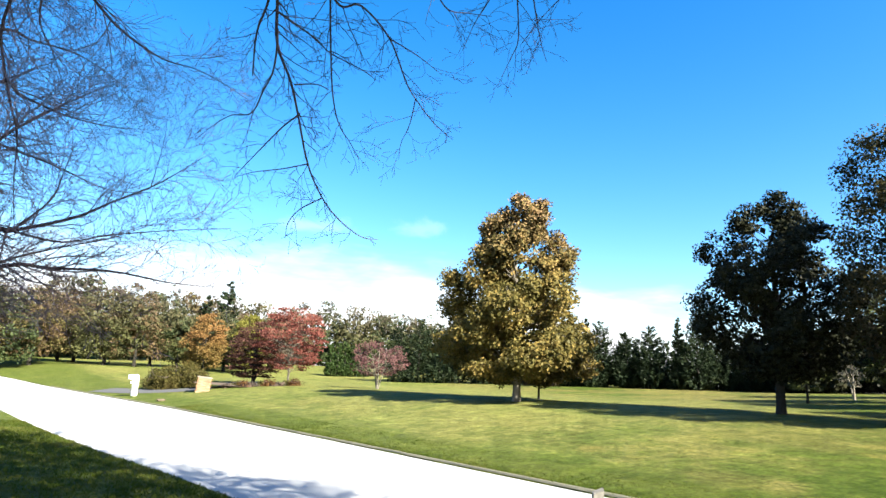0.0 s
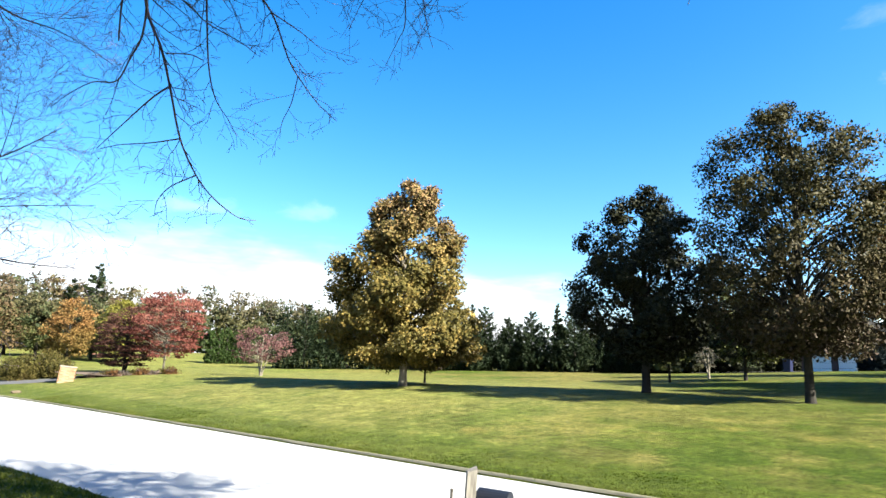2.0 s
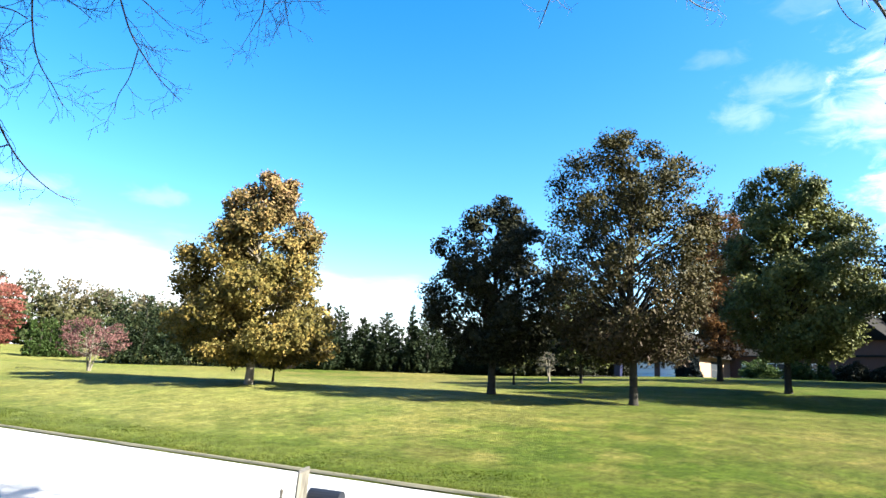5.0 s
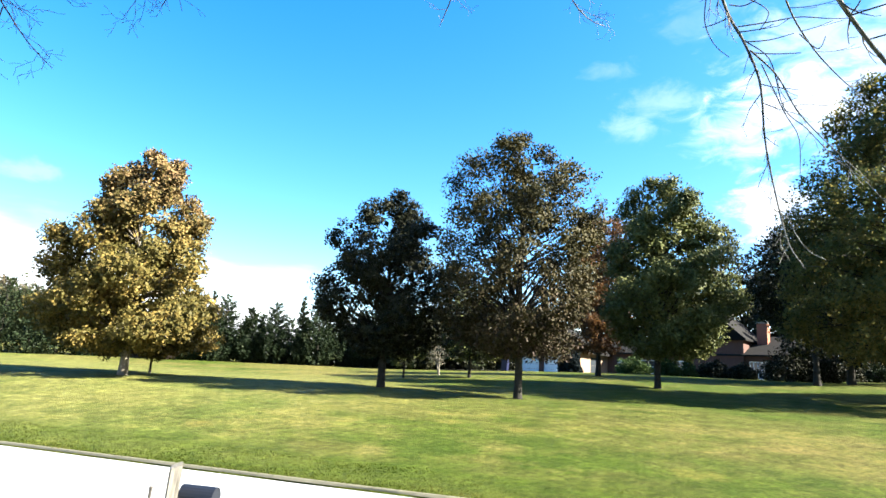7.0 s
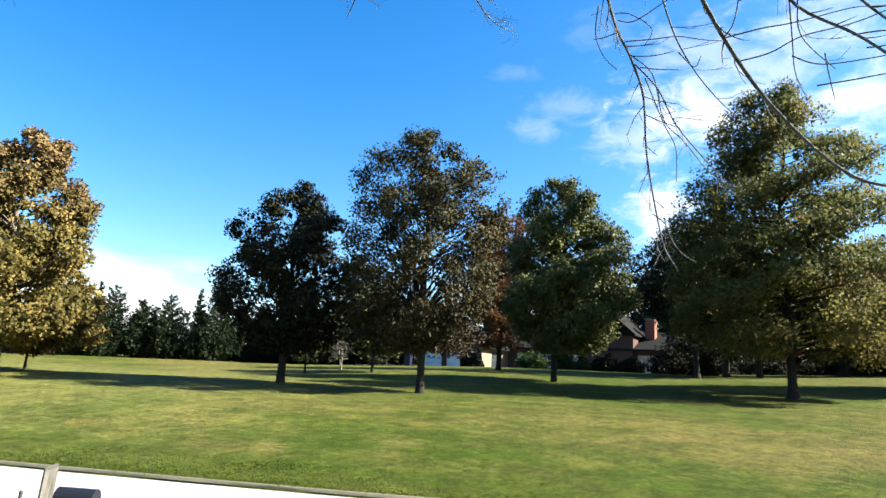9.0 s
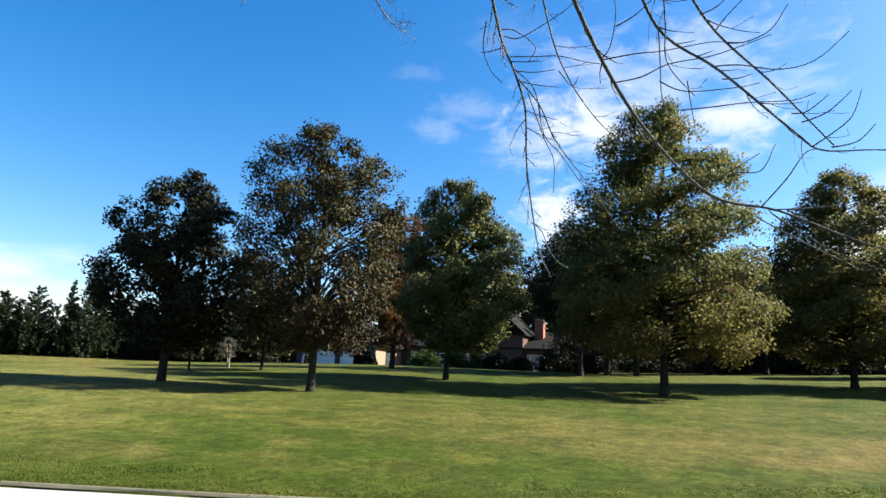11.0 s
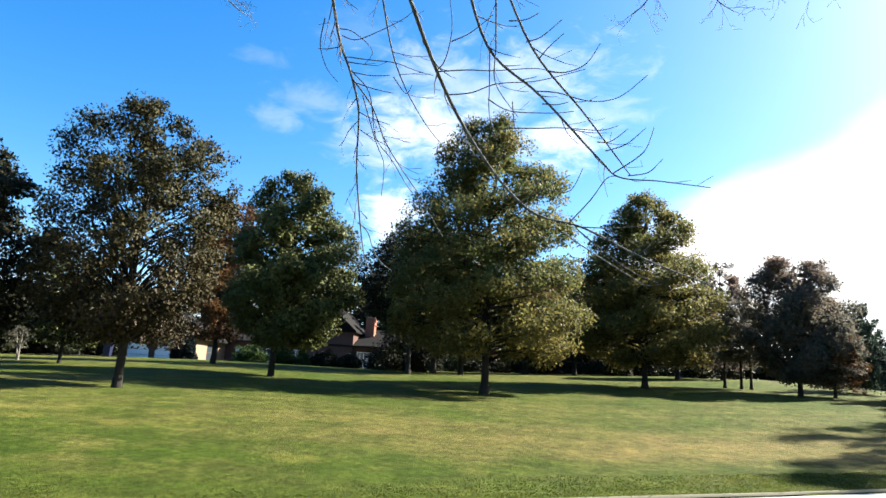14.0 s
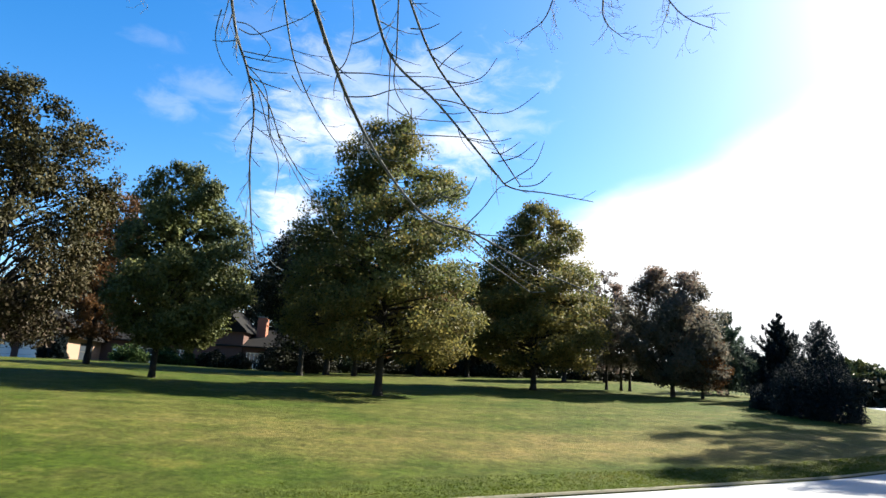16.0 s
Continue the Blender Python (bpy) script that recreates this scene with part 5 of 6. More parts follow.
for row in range(12):
    for side in range(4):
        for k in range(3):
            off = -0.25 + 0.25 * k + (0.06 if row % 2 else -0.03)
            ob = new("brick", pieces)
            ob.parent = pillar
            ob.matrix_local = pose(0, 0, 0, 0, 0, 90 * side) @ pose(off, -0.36, 0.04 + 0.075 * row)
bm = bmesh.new()
box(bm, -0.45, 0.45, -0.45, 0.45, 0.92, 1.0, 0.02)
part("cap", bm, MORTAR, pillar, "pale stone cap")
for i, (x, y, rx, ry, h, m) in enumerate(((-19.0, 45.4, 1.2, 1.1, 1.6, SHRUB), (-17.2, 45.2, 1.5, 1.2, 1.8, SHRUB), (-18.1, 44.2, 1.3, 0.9, 1.2, SHRUB), (-16.0, 44.2, 0.9, 0.8, 1.2, SHRUB))):
    bush("shrub", x, y, rx, ry, h, m, "olive-brown rounded shrub by the driveway", 540 + i, 4200, 0.1, group="shrubs by the driveway")
for i in range(9):
    u = i / 8
    x, y = -13.4 + 4.2 * u, 42.2 + 0.8 * u + 0.3 * math.sin(i * 2)
    bush("bed_plant", x, y, 0.5, 0.45, 0.35 + 0.1 * (i % 3), (PURPLE, SHRUB, BROWN)[i % 3], "low withered plant in the bed by the pillar", 560 + i, 300, 0.1, category="plant", group="plants in the bed")
SOIL = plain("bed_soil", (0.07, 0.05, 0.035), 0.95, 0, 6, 0.3, 0.6)
bm = bmesh.new()
bmesh.ops.create_circle(bm, cap_ends=True, segments=28, radius=1.0)
bmesh.ops.scale(bm, vec=(3.6, 1.3, 1), verts=bm.verts)
bed = part("garden_bed", bm, SOIL)
bed.matrix_world = pose(-12.2, 43.0, height(-12.2, 43.0) + 0.09, 3, 1, 6)
tagged(bed, "dark bare soil bed under the red maples", "garden bed", kind="structure")
# flat stone by the kerb
x, y = -15.1, 36.4
bm = bmesh.new()
bmesh.ops.create_icosphere(bm, subdivisions=2, radius=0.17, matrix=Matrix.Diagonal((1.5, 1, 0.6, 1)))
for v in bm.verts:
    v.co += 0.05 * noise.noise_vector(v.co * 5)
stone = part("stone", bm, plain("brown_stone", (0.07, 0.055, 0.035), 0.9, 0, 7, 0.35, 0.6))
stone.matrix_world = pose(x, y, height(x, y) + 0.1, 0, 0, 30)
tagged(stone, "pale rough stone on the grass edge of the lane", "stone")

# ---- the near mailbox ----
WOOD, _t, _b = material("weathered_wood", 0.85, 0.2)
_m = _t.nodes.new("ShaderNodeMapping")
_m.inputs["Scale"].default_value = (1, 1, 0.06)
_t.links.new(coords(_t), _m.inputs[0])
_g = noise_tex(_t, _m.outputs[0], 60, 5, 0.7)
_t.links.new(colour_ramp(_t, _g, [(0.3, (0.07, 0.064, 0.055)), (0.7, (0.22, 0.205, 0.18))]), _b.inputs["Base Color"])
bump(_t, _b, _g, 0.6, 0.006)
BLACK = plain("black_enamel", (0.007, 0.009, 0.015), 0.5, 0.0, 6, 0.2, 0.05, 0.2)
x, y = 1.0, 4.22
near_box = anchor("mailbox", pose(x, y, height(x, y), 0, 2.5, 0), "dark enamelled mailbox on a weathered wooden post", "mailbox")
bm = bmesh.new()
box(bm, -0.034, 0.034, -0.034, 0.034, 0, 1.10, 0.005)
for v in bm.verts:
    if v.co.z > 1.0:
        v.co.z += 0.5 * v.co.x + 0.2 * v.co.y
bmesh.ops.rotate(bm, verts=bm.verts, cent=(0, 0, 0), matrix=Matrix.Rotation(radians(-8), 3, "Z"))
part("post", bm, WOOD, near_box, "grey weathered wooden post")
bm = bmesh.new()
box(bm, 0.0, 0.3, -0.045, 0.045, 0.75, 0.807, 0.005)
part("arm", bm, WOOD, near_box)
bm = arched_box(0.215, 0.15, 0.095)
bmesh.ops.rotate(bm, verts=bm.verts, cent=(0, 0, 0), matrix=Matrix.Rotation(radians(-36), 3, "Z"))
bmesh.ops.translate(bm, verts=bm.verts, vec=(0.170, 0.03, 0.81))
body = part("body", bm, BLACK, near_box)
bm = bmesh.new()
box(bm, -0.01, 0.045, -0.079, -0.075, 0.86, 0.90)
bmesh.ops.rotate(bm, verts=bm.verts, cent=(0, 0, 0), matrix=Matrix.Rotation(radians(-36), 3, "Z"))
bmesh.ops.translate(bm, verts=bm.verts, vec=(0.170, 0.03, 0.0))
part("label_plate", bm, plain("pale_sticker", (0.12, 0.15, 0.145), 0.6), body, "small pale sticker with unreadable marks")
stake = anchor("stake", pose(0.875, 4.25, height(0.875, 4.25), 0, 3, 0), "thin dark metal stake beside the mailbox post", "stake")
bm = bmesh.new()
bmesh.ops.create_cone(bm, cap_ends=True, segments=10, radius1=0.009, radius2=0.009, depth=0.96, matrix=pose(0, 0, 0.48))
part("rod", bm, DARKTRIM, stake)
bm = bmesh.new()
bmesh.ops.create_uvsphere(bm, u_segments=10, v_segments=6, radius=0.012, matrix=pose(0, 0, 0.965))
part("knob", bm, DARKTRIM, stake)

# ---- bare trees beside the lane ----
EYE_LEFT, EYE_RIGHT = np.array([0.0, 0.0, 1.7]), np.array([0.2, -0.15, 1.72])


def sky_point(az, el, d):
    a, e = radians(az), radians(el)
    return (EYE_LEFT if az < 20 else EYE_RIGHT) + d * np.array([math.sin(a) * math.cos(e), math.cos(a) * math.cos(e), math.sin(e)])


def spline(points, steps=6):
    P = [np.asarray(p, float) for p in points]
    out = []
    for i in range(len(P) - 1):
        p0, p1, p2, p3 = P[max(i - 1, 0)], P[i], P[i + 1], P[min(i + 2, len(P) - 1)]
        for f in np.linspace(0, 1, steps, endpoint=False):
            out.append(0.5 * (2 * p1 + (p2 - p0) * f + (2 * p0 - 5 * p1 + 4 * p2 - p3) * f * f + (3 * p1 - p0 - 3 * p2 + p3) * f ** 3))
    out.append(P[-1])
    return np.array(out)


def shoots(rng, curve, levels, gap, length, angle, pull, out, thin=0.55, start=0.05, floor=0.0013, stout=1.0, jitter=0.16, bend=0.13):
    """Side shoots along a curve, and their own side shoots in turn. pull: the way in which they bend."""
    p, r = curve[:, :3], curve[:, 3]
    seg = np.linalg.norm(np.diff(p, axis=0), axis=1)
    dist = np.concatenate([[0], np.cumsum(seg)])
    total = dist[-1]
    at, flip = total * start + gap * rng.random(), 1
    while at < total * 0.98:
        i = min(np.searchsorted(dist, at), len(p) - 1)
        base, d = p[i], p[i] - p[max(i - 1, 0)]
        d = d / (np.linalg.norm(d) + 1e-9)
        side = np.cross(d, rng.normal(size=3))
        side /= np.linalg.norm(side) + 1e-9
        a = radians(angle + rng.normal() * 14)
        way = d * math.cos(a) + side * math.sin(a) * flip
        L = length * rng.uniform(0.35, 1.25) * (1.0 - 0.45 * at / total)
        k = (4, 5, 7)[min(levels, 3) - 1]
        pts, q = [base], base.copy()
        for _ in range(k - 1):
            way = way + rng.normal(size=3) * jitter + np.asarray(pull) * bend
            way /= np.linalg.norm(way)
            q = q + way * L / (k - 1)
            pts.append(q.copy())
        r0 = min(r[i] * thin, (0.006 + L * 0.006) * stout)
        c = np.hstack([np.array(pts), np.linspace(r0, max(r0 * 0.35, floor), k)[:, None]])
        out.append(c)
        if levels > 1:
            shoots(rng, c, levels - 1, gap * 0.72, length * 0.5, angle, pull, out, thin, 0.05, floor, stout, jitter, bend)
        at += gap * rng.uniform(0.5, 1.5)
        flip = -flip


def bough(rng, points, d0, d1, r0, r1):
    ds = np.linspace(d0, d1, len(points))
    c = spline([sky_point(a, e, d) for (a, e), d in zip(points, ds)])
    return np.hstack([c, np.linspace(r0, r1, len(c))[:, None]])


rng = np.random.default_rng(77)
over = anchor("bare_tree", pose(0.6, -4.4, height(0.6, -4.4) - 0.03), "bare grey tree with thin drooping branches over the lane", "tree")
ox, oy, oz = over.matrix_world.translation
curves = []
curves.append(np.array([[0.6 + 0.15 * math.sin(3 * u), -4.4 + 0.4 * u, oz + 7.6 * u, 0.2 * (1 - 0.6 * u) + 0.1 * math.exp(-u * 14)] for u in np.linspace(0, 1, 14)]))
V, F = tubes(curves, 12)
mesh_object("trunk", V - np.array([ox, oy, oz]), F, TWIG_GREY, over, smooth=True)
# limbs that carry the hanging branches
left_top, mid_top, right_top = sky_point(-17.9, 36, 4.5), sky_point(-8, 38, 4.4), sky_point(62, 40, 2.8)
limbs = []
for start, mid, end, r in (((0.6, -4.2, 4.2), (-1.6, -0.8, 5.6), left_top + np.array([0, 0, 0.25]), 0.07), ((0.6, -4.1, 5.0), (0.0, -0.6, 6.4), mid_top + np.array([0, 0, 0.3]), 0.06),
                           ((0.6, -4.2, 3.6), (1.9, -2.0, 4.6), right_top + np.array([0, 0, 0.2]), 0.055), ((0.6, -4.1, 5.8), (2.6, -2.2, 7.0), sky_point(88, 46, 4.5), 0.05)):
    c = spline([start, mid, end], 9)
    limbs.append(np.hstack([c, np.linspace(r, 0.02, len(c))[:, None]]))
hanging = [
    ([(-17.7, 35.1), (-17.2, 31.4), (-16.75, 28.0), (-15.2, 25.2), (-14.2, 22.5), (-12.9, 18.5), (-11.3, 15.7), (-9.6, 13.9), (-7.5, 12.6), (-6.0, 12.5)], 0.0120, 0.002),
    ([(-18.2, 33.8), (-18.0, 31.3), (-18.7, 28.5), (-18.6, 25.1)], 0.01, 0.005),
    ([(-16.9, 29.2), (-16.75, 27.4), (-16.9, 25.6), (-17.5, 24.1), (-18.3, 22.1), (-20.0, 21.6), (-21.5, 20.4), (-22.7, 19.0)], 0.008, 0.002),
    ([(-14.2, 22.5), (-15.5, 21.3), (-17.4, 18.9), (-19.1, 16.6)], 0.007, 0.002),
    ([(-12.9, 18.5), (-15.1, 17.8), (-17.5, 17.2), (-19.1, 16.5)], 0.005, 0.0016),
    ([(-11.3, 15.7), (-13.2, 14.5), (-14.1, 13.2), (-14.2, 11.9)], 0.005, 0.0016)]
arching = [
    ([(-17.3, 30.6), (-15.5, 29.9), (-13.2, 28.9), (-11.8, 28.0), (-8.7, 27.0), (-7.3, 26.3)], 0.008, 0.002),
    ([(-12.5, 34.8), (-12.3, 32.2), (-11.8, 28.2), (-11.2, 24.5), (-10.4, 22.2), (-9.2, 20.7), (-8.3, 19.4)], 0.008, 0.0018),
    ([(-14.0, 34.5), (-11.4, 31.9), (-9.3, 32.1), (-6.3, 29.8), (-4.3, 26.2), (-2.8, 24.4), (-1.4, 23.0), (0.4, 21.7)], 0.009, 0.002),
    ([(-6.3, 29.8), (-3.4, 28.6), (-1.0, 27.2)], 0.005, 0.0016),
    ([(-3.4, 25.0), (-3.8, 22.8), (-4.5, 21.1), (-4.6, 19.7)], 0.004, 0.0014),
    ([(-14.8, 25.0), (-12.8, 25.3), (-11.7, 25.0)], 0.005, 0.003)]
far_sprays = [
    ([(5.8, 36.0), (6.1, 33.4), (6.3, 30.3), (5.7, 28.9), (4.6, 26.8)], 0.007, 0.0016),
    ([(7.1, 36.0), (7.7, 33.4), (8.1, 31.6), (8.5, 30.0), (9.1, 28.4)], 0.006, 0.0016),
    ([(4.3, 35.6), (3.3, 33.4), (2.0, 31.6), (0.9, 29.3)], 0.006, 0.0016),
    ([(11.3, 34.1), (8.9, 32.3), (6.5, 29.8)], 0.004, 0.0016),
    ([(-2.8, 34.9), (-0.9, 32.6), (1.4, 32.3), (3.6, 32.1)], 0.006, 0.002)]
main_left = [bough(rng, q, 4.4, 4.7, r0, r1) for q, r0, r1 in hanging + arching] + [bough(rng, q, 4.9, 5.1, r0, r1) for q, r0, r1 in far_sprays]
main_right = [
    bough(rng, [(58.0, 39), (63.3, 29.5), (67.8, 22.4), (73.2, 16.5), (78.4, 14.8), (84.0, 11.9), (89.4, 9.6)], 2.6, 3.2, 0.0091, 0.0033),
    bough(rng, [(77.9, 14.6), (80.6, 12.4), (82.7, 10.9), (84.7, 10.0)], 3.0, 3.1, 0.0035, 0.0015), bough(rng, [(82.3, 12.3), (83.4, 12.7), (84.5, 13.5)], 3.1, 3.1, 0.0035, 0.0018),
    bough(rng, [(65.6, 38), (69.0, 30.5), (74.3, 26.4), (79.9, 20.8), (81.7, 19.2), (85.2, 18.7), (89.4, 17.9)], 2.6, 2.5, 0.0065, 0.0016),
    bough(rng, [(69.0, 38), (73.3, 30.5), (78.2, 25.1), (80.5, 22.2), (82.6, 19.4)], 2.7, 2.55, 0.0056, 0.0023),
    bough(rng, [(51.7, 38), (54.1, 30.6), (55.7, 27.4), (56.8, 24.2), (57.1, 19.2), (58.3, 12.2), (59.4, 9.8)], 2.3, 2.1, 0.0056, 0.0015),
    bough(rng, [(56.1, 26.8), (58.1, 24.7), (59.6, 21.8), (61.6, 19.2), (64.3, 16.0)], 2.2, 2.3, 0.0030, 0.0013),
    bough(rng, [(56.8, 38), (59.2, 30.4), (61.0, 26.7), (63.3, 23.6), (65.5, 21.4)], 2.5, 2.6, 0.0038, 0.0013), bough(rng, [(69.5, 37), (69.8, 30.7), (69.9, 27.5), (72.2, 24.6)], 2.6, 2.5, 0.0035, 0.0015)]
upturned = [
    [(74.9, 28.5), (76.6, 28.3), (78.6, 28.9), (80.0, 30.5)],
    [(73.6, 26.8), (76.0, 26.6), (79.0, 25.8), (81.7, 26.0), (84.3, 27.6)],
    [(74.5, 25.7), (75.8, 25.6), (77.0, 25.8)],
    [(69.2, 26.1), (71.4, 25.1), (75.5, 24.9), (77.5, 25.0)],
    [(79.7, 22.3), (80.9, 22.3), (82.5, 23.3)],
    [(80.4, 21.5), (82.3, 22.0), (84.1, 23.3)],
    [(81.0, 19.5), (83.1, 20.7), (84.1, 21.6), (84.8, 23.3)],
    [(82.4, 19.3), (84.2, 19.5), (85.5, 20.6)]]
crossing = [
    [(69.2, 30.2), (69.3, 27.2), (69.4, 24.8), (70.2, 22.6)],
    [(65.2, 26.3), (67.6, 26.6), (70.0, 27.4), (73.5, 27.6), (76.0, 28.0), (78.6, 28.5)],
    [(63.9, 28.2), (67.0, 28.5), (69.5, 28.5), (73.5, 28.7), (75.0, 28.5)],
    [(74.1, 29.5), (75.0, 30.4), (76.5, 31.5)],
    [(72.8, 30.9), (74.3, 31.3), (76.3, 32.6)],
    [(71.0, 32.6), (72.7, 32.7), (74.0, 33.2)],
    [(65.3, 30.8), (67.2, 31.6), (69.4, 33.1)],
    [(63.9, 28.2), (64.8, 29.3), (65.3, 31.8), (64.9, 34.4)]]
low_hooks = [
    [(77.1, 15.2), (79.1, 17.3), (80.5, 19.1), (81.5, 19.3)],
    [(72.5, 17.0), (74.7, 18.2), (77.2, 19.5)],
    [(75.2, 18.2), (77.2, 18.1), (78.4, 20.1)],
    [(78.1, 14.9), (80.6, 14.8), (83.1, 14.9), (83.9, 15.3)],
    [(82.8, 12.6), (83.4, 13.1), (84.1, 13.4)],
    [(76.6, 14.5), (78.7, 13.0), (82.8, 10.4), (83.8, 9.8), (85.1, 9.9)],
    [(71.6, 25.9), (71.8, 24.3), (72.1, 22.4)],
    [(70.9, 23.6), (73.5, 23.6), (76.5, 23.6), (79.9, 23.3), (81.6, 23.6)]]
pendent = [
    [(53.5, 32.2), (55.2, 28.2), (57.6, 26.0), (58.6, 22.2), (60.3, 20.3), (62.1, 17.9), (63.7, 16.4), (65.6, 13.7)],
    [(57.0, 25.7), (58.6, 21.9), (59.6, 19.8), (59.6, 17.0)],
    [(55.2, 28.7), (57.7, 28.7), (59.9, 28.7), (62.1, 28.2), (63.8, 27.9)],
    [(56.4, 26.6), (58.1, 26.3), (60.0, 26.1)],
    [(57.6, 14.4), (58.6, 13.6), (59.2, 12.2), (60.0, 11.0), (61.1, 10.3)],
    [(54.3, 29.4), (53.2, 29.1), (52.3, 29.0)],
    [(52.7, 31.6), (52.5, 29.4), (53.3, 27.6), (54.5, 26.5)],
    [(54.5, 30.4), (55.9, 30.2), (58.0, 31.1), (60.5, 32.4), (61.6, 33.3)],
    [(54.2, 30.9), (55.6, 30.8), (57.6, 29.5), (56.9, 28.2)],
    [(55.8, 27.5), (57.7, 27.4), (59.5, 27.6)],
    [(59.9, 27.5), (61.2, 26.2), (61.8, 27.0)]]
hooks = [bough(rng, q, 2.6, 2.6, 0.0029, 0.0013) for q in upturned + crossing + low_hooks] + [bough(rng, q, 2.25, 2.25, 0.0021, 0.0011) for q in pendent]
far_tips = [bough(rng, q, 4.6, 4.7, 0.007, 0.002) for q in (
    [(86.0, 38), (84.2, 33.7), (82.0, 32.2)], [(90.4, 38), (89.7, 33.4), (91.5, 31.5)], [(93.0, 38), (96.6, 33.0), (99.9, 31.0)], [(38.4, 37), (42.7, 31.7), (45.3, 30.2)], [(32.4, 37), (30.2, 32.0), (29.4, 30.1)])]
twigs, pale_twigs = [], []
for c in main_left:
    shoots(rng, c, 3, 0.095, 0.38, 50, (0.0, 0.3, -0.25), twigs, floor=0.0016, jitter=0.14)
for c in main_right[:5] + main_right[7:]:
    shoots(rng, c, 2, 0.12, 0.2, 46, (0.24, -0.8, 0.5), pale_twigs, start=0.08, floor=0.001, jitter=0.045, bend=0.17)
for c in main_right[5:7]:
    shoots(rng, c, 2, 0.05, 0.14, 46, (0.1, -0.4, -0.1), pale_twigs, start=0.1, floor=0.001, jitter=0.08)
for c in far_tips:
    shoots(rng, c, 3, 0.08, 0.3, 50, (0.2, -0.2, 0.1), pale_twigs)
for group, mat in ((limbs + main_left, TWIG), (main_right + hooks + far_tips, TWIG_GREY)):
    for c in group:
        V, F = tubes([c], 7)
        mesh_object("branch", V - np.array([ox, oy, oz]), F, mat, over, smooth=True)
for group, mat in ((twigs, TWIG), (pale_twigs, TWIG_GREY)):
    V, F = tubes(group, 3)
    tagged(mesh_object("twig_work", V - np.array([ox, oy, oz]), F, mat, over), kind="stuff")
# crown above and behind, which shades the near lawn
crown_twigs = []
for k in range(64):
    u, q = (k * 0.618) % 1, ((k * 0.381) % 1 - 0.4) * 3.4
    z = 10.6 + 0.8 * math.sin(1.7 * k)
    end = (-2.6 - 9.4 * u + 0.8 * q + 1.05 * z, 8.4 + 9.6 * u + 0.6 * q - 0.885 * z, z)
    if k > 59:
        end = (-3.0 + 2 * k % 5, -6.0 - k % 3, 9.0)
    z = 4.4 + 0.05 * k
    c = spline([(0.6, -4.0, z), (0.6 + (end[0] - 0.6) * 0.3, -4.0 + (end[1] + 4.0) * 0.25, z + (end[2] - z) * 0.6), end], 9)
    c = np.hstack([c, np.linspace(0.10, 0.03, len(c))[:, None]])
    crown_twigs.append(c)
    shoots(rng, c, 2, 0.34, 1.6, 44, (0, 0, 0.22), crown_twigs, thin=0.8, start=0.4, floor=0.02, stout=4.5)
V, F = tubes(crown_twigs, 3)
tagged(mesh_object("upper_twig_work", V - np.array([ox, oy, oz]), F, TWIG, over), kind="stuff")


# the spreading bare tree beside the lane
x, y = polar(-49, 7.4)
spread = anchor("bare_tree", pose(x, y, height(x, y) - 0.03), "bare spreading tree with a haze of fine purple-grey twigs", "tree")
sx, sy, sz = spread.matrix_world.translation
stem = np.array([[sx + 0.12 * math.sin(4 * u), sy + 0.1 * math.sin(3 * u), sz + 8.0 * u, 0.15 * (1 - 0.8 * u) + 0.08 * math.exp(-u * 16)] for u in np.linspace(0, 1, 14)])
V, F = tubes([stem], 10)
mesh_object("trunk", V - np.array([sx, sy, sz]), F, TWIG, spread, smooth=True)
rng = np.random.default_rng(31)


def outer_limb(points, d0, d1, r0, r1, rooted=True):
    ds = np.linspace(d0, d1, len(points))
    q = [sky_point(a, e, d) for (a, e), d in zip(points, ds)]
    if rooted:
        z = max(q[0][2] - 0.7, sz + 1.5)
        q = [np.array([np.interp(z, stem[:, 2], stem[:, 0]), np.interp(z, stem[:, 2], stem[:, 1]), z])] + q
    c = spline(q)
    return np.hstack([c, (0.72 * np.linspace(r0, r1, len(c)))[:, None]])


low_limbs = [
    outer_limb([(-36.6, 9.0), (-34.6, 9.6), (-30.7, 11.3), (-28.2, 13.0), (-25.1, 15.0), (-21.9, 17.7)], 6.6, 7.2, 0.040, 0.004),
    outer_limb([(-34.6, 9.6), (-31.2, 9.3), (-28.2, 10.3), (-23.5, 11.4), (-18.8, 12.2)], 6.7, 7.4, 0.018, 0.003, False),
    outer_limb([(-35.8, 6.5), (-31.6, 7.2), (-27.2, 7.5), (-23.1, 7.1), (-19.6, 7.1)], 6.4, 7.4, 0.034, 0.003),
    outer_limb([(-35.5, 6.9), (-34.4, 7.5), (-31.5, 8.8), (-27.8, 10.2), (-23.8, 12.4)], 6.5, 7.3, 0.024, 0.003),
    outer_limb([(-33.8, 7.1), (-32.6, 6.4), (-31.2, 5.5), (-29.8, 5.0)], 6.6, 6.8, 0.012, 0.003, False),
    outer_limb([(-35.7, 3.9), (-32.4, 4.7), (-29.0, 4.7), (-25.7, 4.3)], 6.6, 7.0, 0.014, 0.002)]
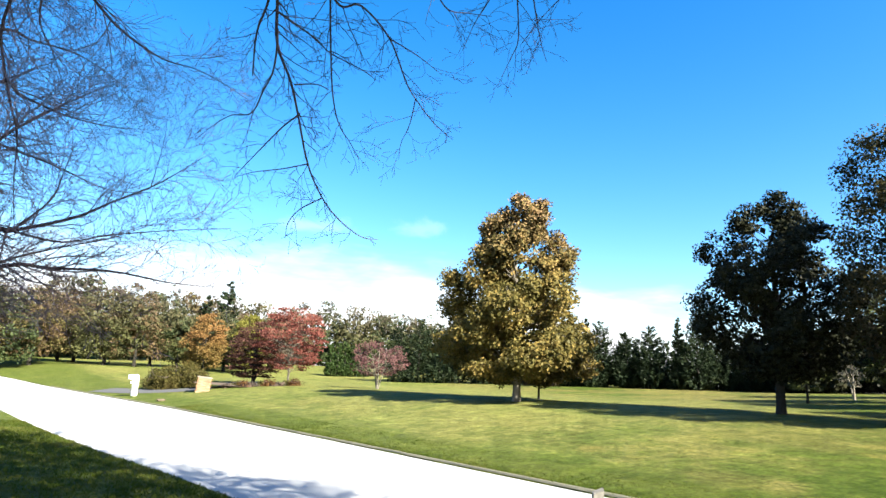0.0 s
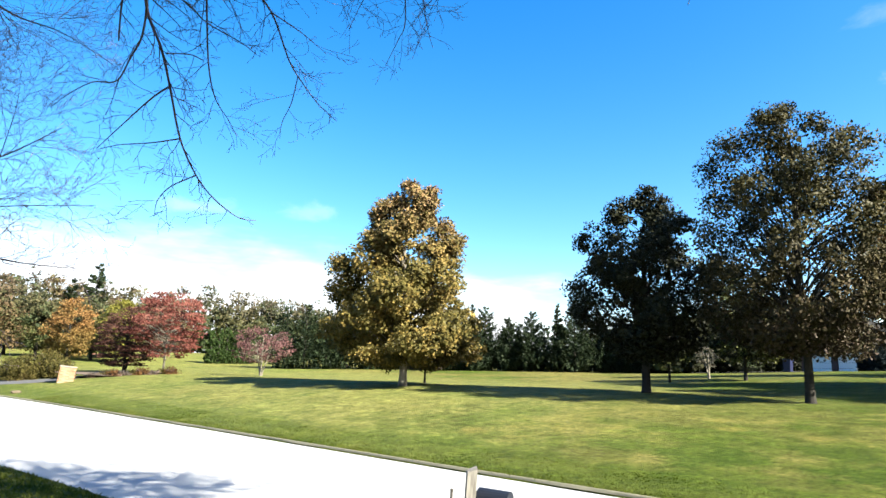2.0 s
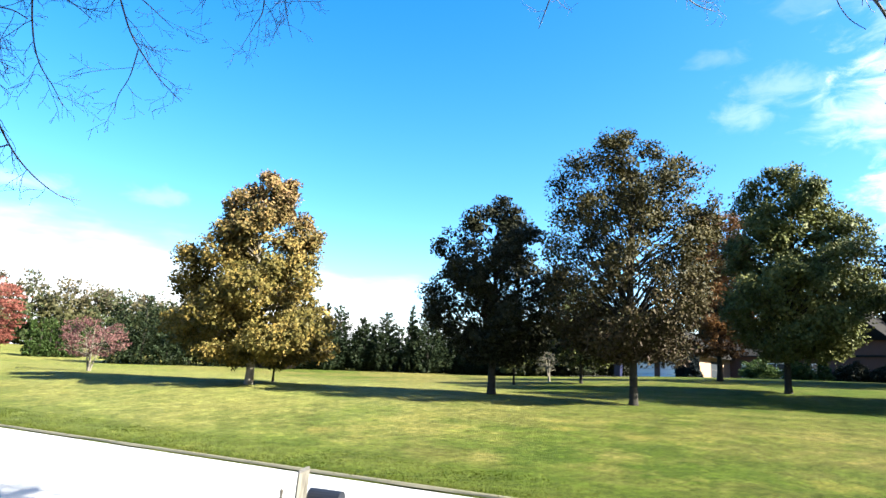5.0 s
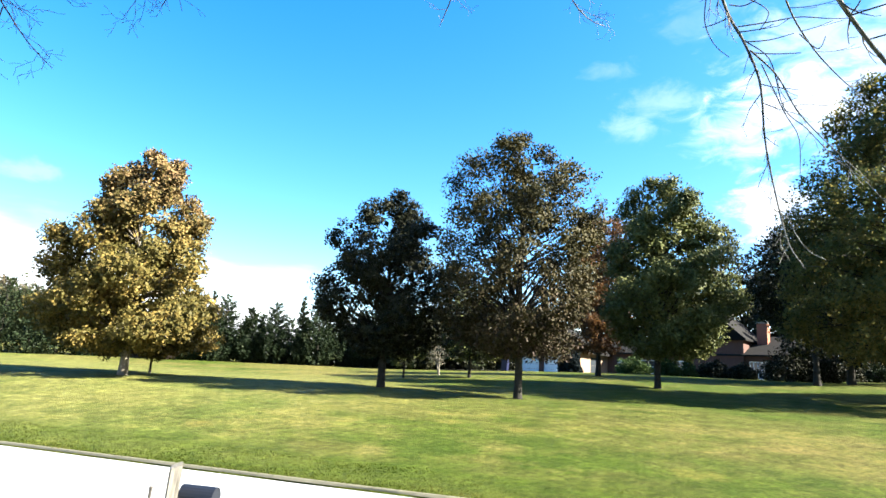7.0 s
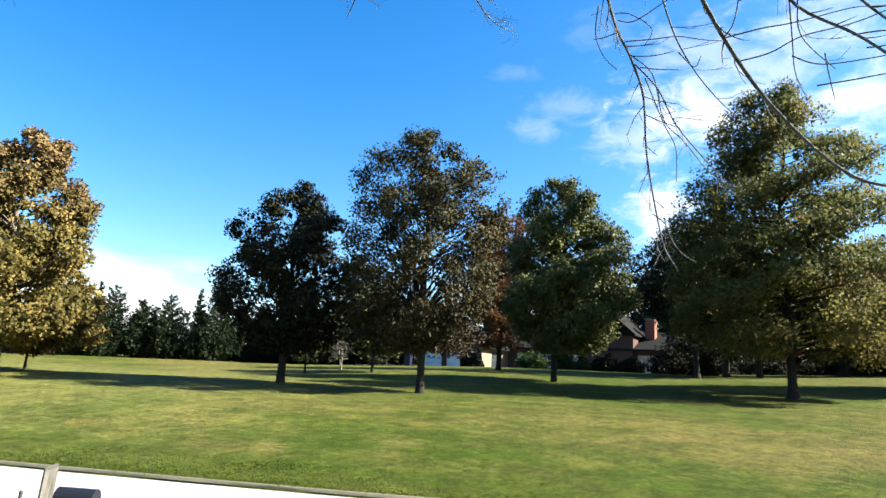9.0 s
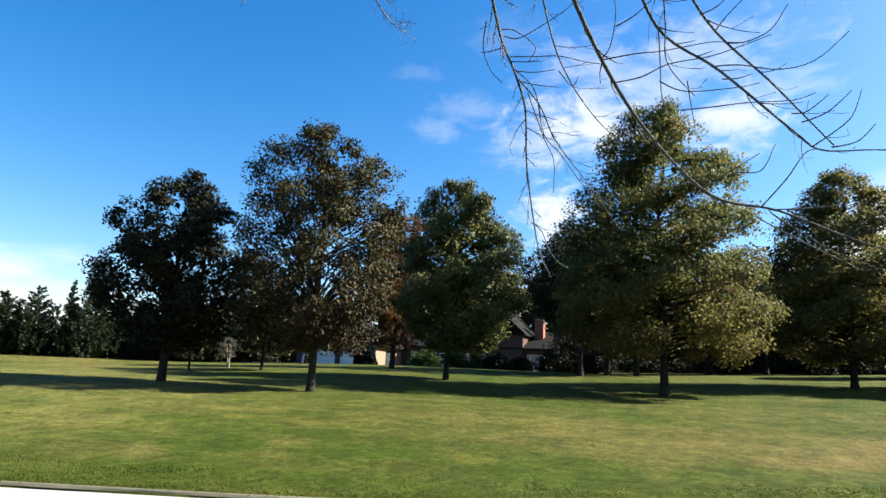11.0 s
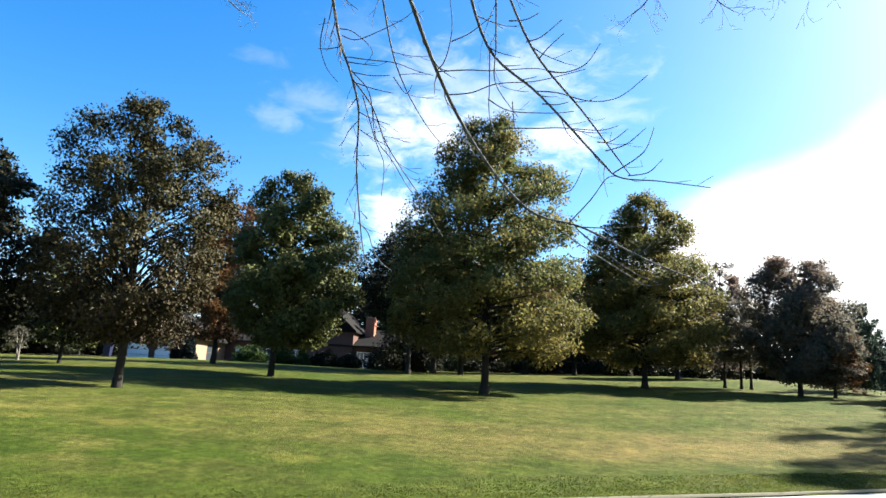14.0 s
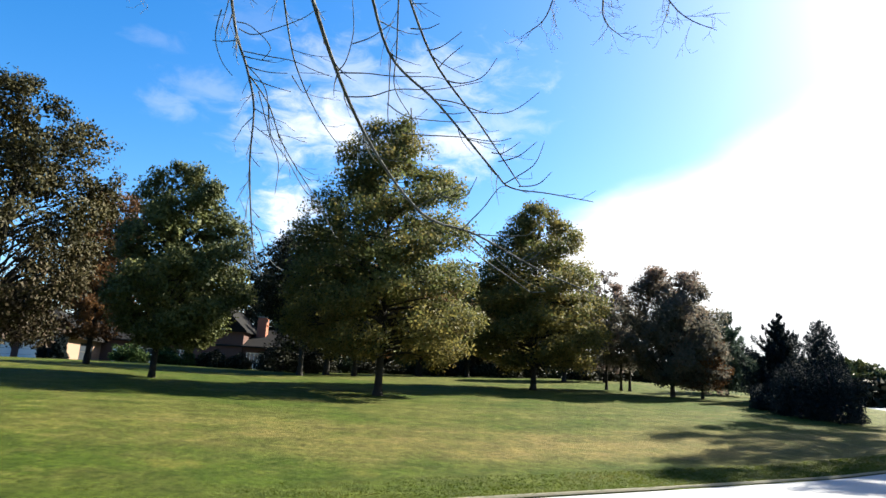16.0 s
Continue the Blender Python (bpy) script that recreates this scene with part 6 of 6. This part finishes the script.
high_limbs = [
    outer_limb([(-38.0, 13.4), (-36.4, 16.1), (-34.4, 18.2), (-31.5, 20.7), (-29.0, 22.4)], 6.6, 7.0, 0.030, 0.004),
    outer_limb([(-38.1, 26.5), (-34.1, 28.7), (-29.9, 26.3), (-26.3, 24.9), (-22.9, 24.6), (-18.9, 23.2)], 6.4, 7.0, 0.028, 0.003),
    outer_limb([(-38.1, 19.6), (-35.6, 19.5), (-32.6, 18.9), (-29.5, 18.8), (-26.0, 19.2)], 6.6, 7.2, 0.026, 0.003),
    outer_limb([(-37.8, 16.0), (-36.3, 15.7), (-32.7, 15.0), (-28.7, 13.9), (-25.6, 14.2)], 6.6, 7.3, 0.026, 0.003),
    outer_limb([(-34.6, 9.6), (-32.5, 12.3), (-31.9, 14.8), (-31.5, 17.2)], 6.7, 6.6, 0.016, 0.003, False),
    outer_limb([(-38.6, 28.5), (-37.7, 23.4), (-36.5, 19.5), (-35.4, 16.6), (-35.0, 12.9), (-34.3, 9.2)], 6.0, 6.2, 0.022, 0.003),
    outer_limb([(-37.5, 29.5), (-35.4, 25.0), (-34.1, 23.1), (-33.0, 20.9)], 6.2, 6.4, 0.018, 0.003),
    outer_limb([(-25.6, 14.6), (-25.1, 18.5), (-25.2, 21.2)], 7.1, 7.1, 0.007, 0.002, False),
    outer_limb([(-39.1, 22.9), (-35.4, 23.6), (-31.8, 23.4), (-27.9, 21.6)], 6.5, 7.0, 0.024, 0.003)]
fine = []
for c in low_limbs:
    shoots(rng, c, 3, 0.115, 0.8, 42, (0.35, 0.15, 0.12), fine, start=0.25, floor=0.0021, jitter=0.17)
for c in high_limbs:
    shoots(rng, c, 3, 0.105, 0.95, 44, (0.25, 0.1, -0.02), fine, start=0.22, floor=0.0018, jitter=0.19)
for c in low_limbs + high_limbs:
    V, F = tubes([c], 6)
    mesh_object("limb", V - np.array([sx, sy, sz]), F, TWIG, spread, smooth=True)
V, F = tubes(fine, 3)
tagged(mesh_object("twig_work", V - np.array([sx, sy, sz]), F, TWIG_FINE, spread), kind="stuff")
# leafy tree by the bend, whose shade falls on the bank
for x, y, h, low, r, n, k in ((41.3, -24.0, 22.5, 0.42, 2.9, 190, 91), (38.0, -24.0, 19.0, 0.3, 2.5, 150, 92), (52.2, -27.8, 26.4, 0.66, 2.9, 130, 95)):
    broadleaf("oak_tree", x, y, h, [(low, 0.4 * r), (0.55 + 0.45 * low, r), (0.8 + 0.2 * low, 0.9 * r), (0.93, 0.6 * r), (1.0, 0.4)], [GREENOAK], "tall leafy oak by the bend of the road", clumps=n, per=50, leaf=0.26, trunk=0.24, seed=k, clump=0.8, group="oaks by the bend")

# ---- grass blades ----
def grass_blades(seed, count, region, name, tall=0.045):
    """Tufts of three blades each."""
    rng = np.random.default_rng(seed)
    P = np.empty((count, 3))
    for i in range(count):
        m, s = region(rng)
        x, y = place(m, smooth_table(m, EDGE) + s)
        P[i] = x, y, height(x, y) + 0.04
    size = rng.uniform(0.5, 1.3, count)
    P, size = np.repeat(P, 3, axis=0), np.repeat(size, 3)
    n = len(P)
    P[:, :2] += rng.normal(size=(n, 2)) * 0.02
    a = rng.uniform(0, 2 * np.pi, n)
    w = 0.011 * size
    side = np.stack([np.cos(a) * w, np.sin(a) * w, np.zeros(n)], axis=1)
    tip = np.stack([rng.normal(size=n) * 0.03, rng.normal(size=n) * 0.03, tall * size * rng.uniform(0.6, 1.2, n)], axis=1)
    V = np.stack([P - side, P + side, P + tip], axis=1).reshape(-1, 3)
    ob = mesh_object(name, V, np.arange(3 * n).reshape(n, 3), BLADE)
    return tagged(ob, "short blades of green and straw-coloured grass", "grass", kind="stuff")


BLADE = leaf_material("grass_blade", [(0.1, (0.021, 0.039, 0.004)), (0.45, (0.049, 0.070, 0.008)), (0.75, (0.082, 0.089, 0.018)), (0.97, (0.148, 0.127, 0.039))], 0.55)
grass_blades(1, 40000, lambda r: (r.uniform(-34, 34), 0.05 + 1.7 * r.random() ** 1.6), "grass", 0.032)
grass_blades(2, 22000, lambda r: ((m := r.uniform(3, 24)), -smooth_table(m, WIDTH) - 0.06 - 5.5 * r.random() ** 1.4), "grass")
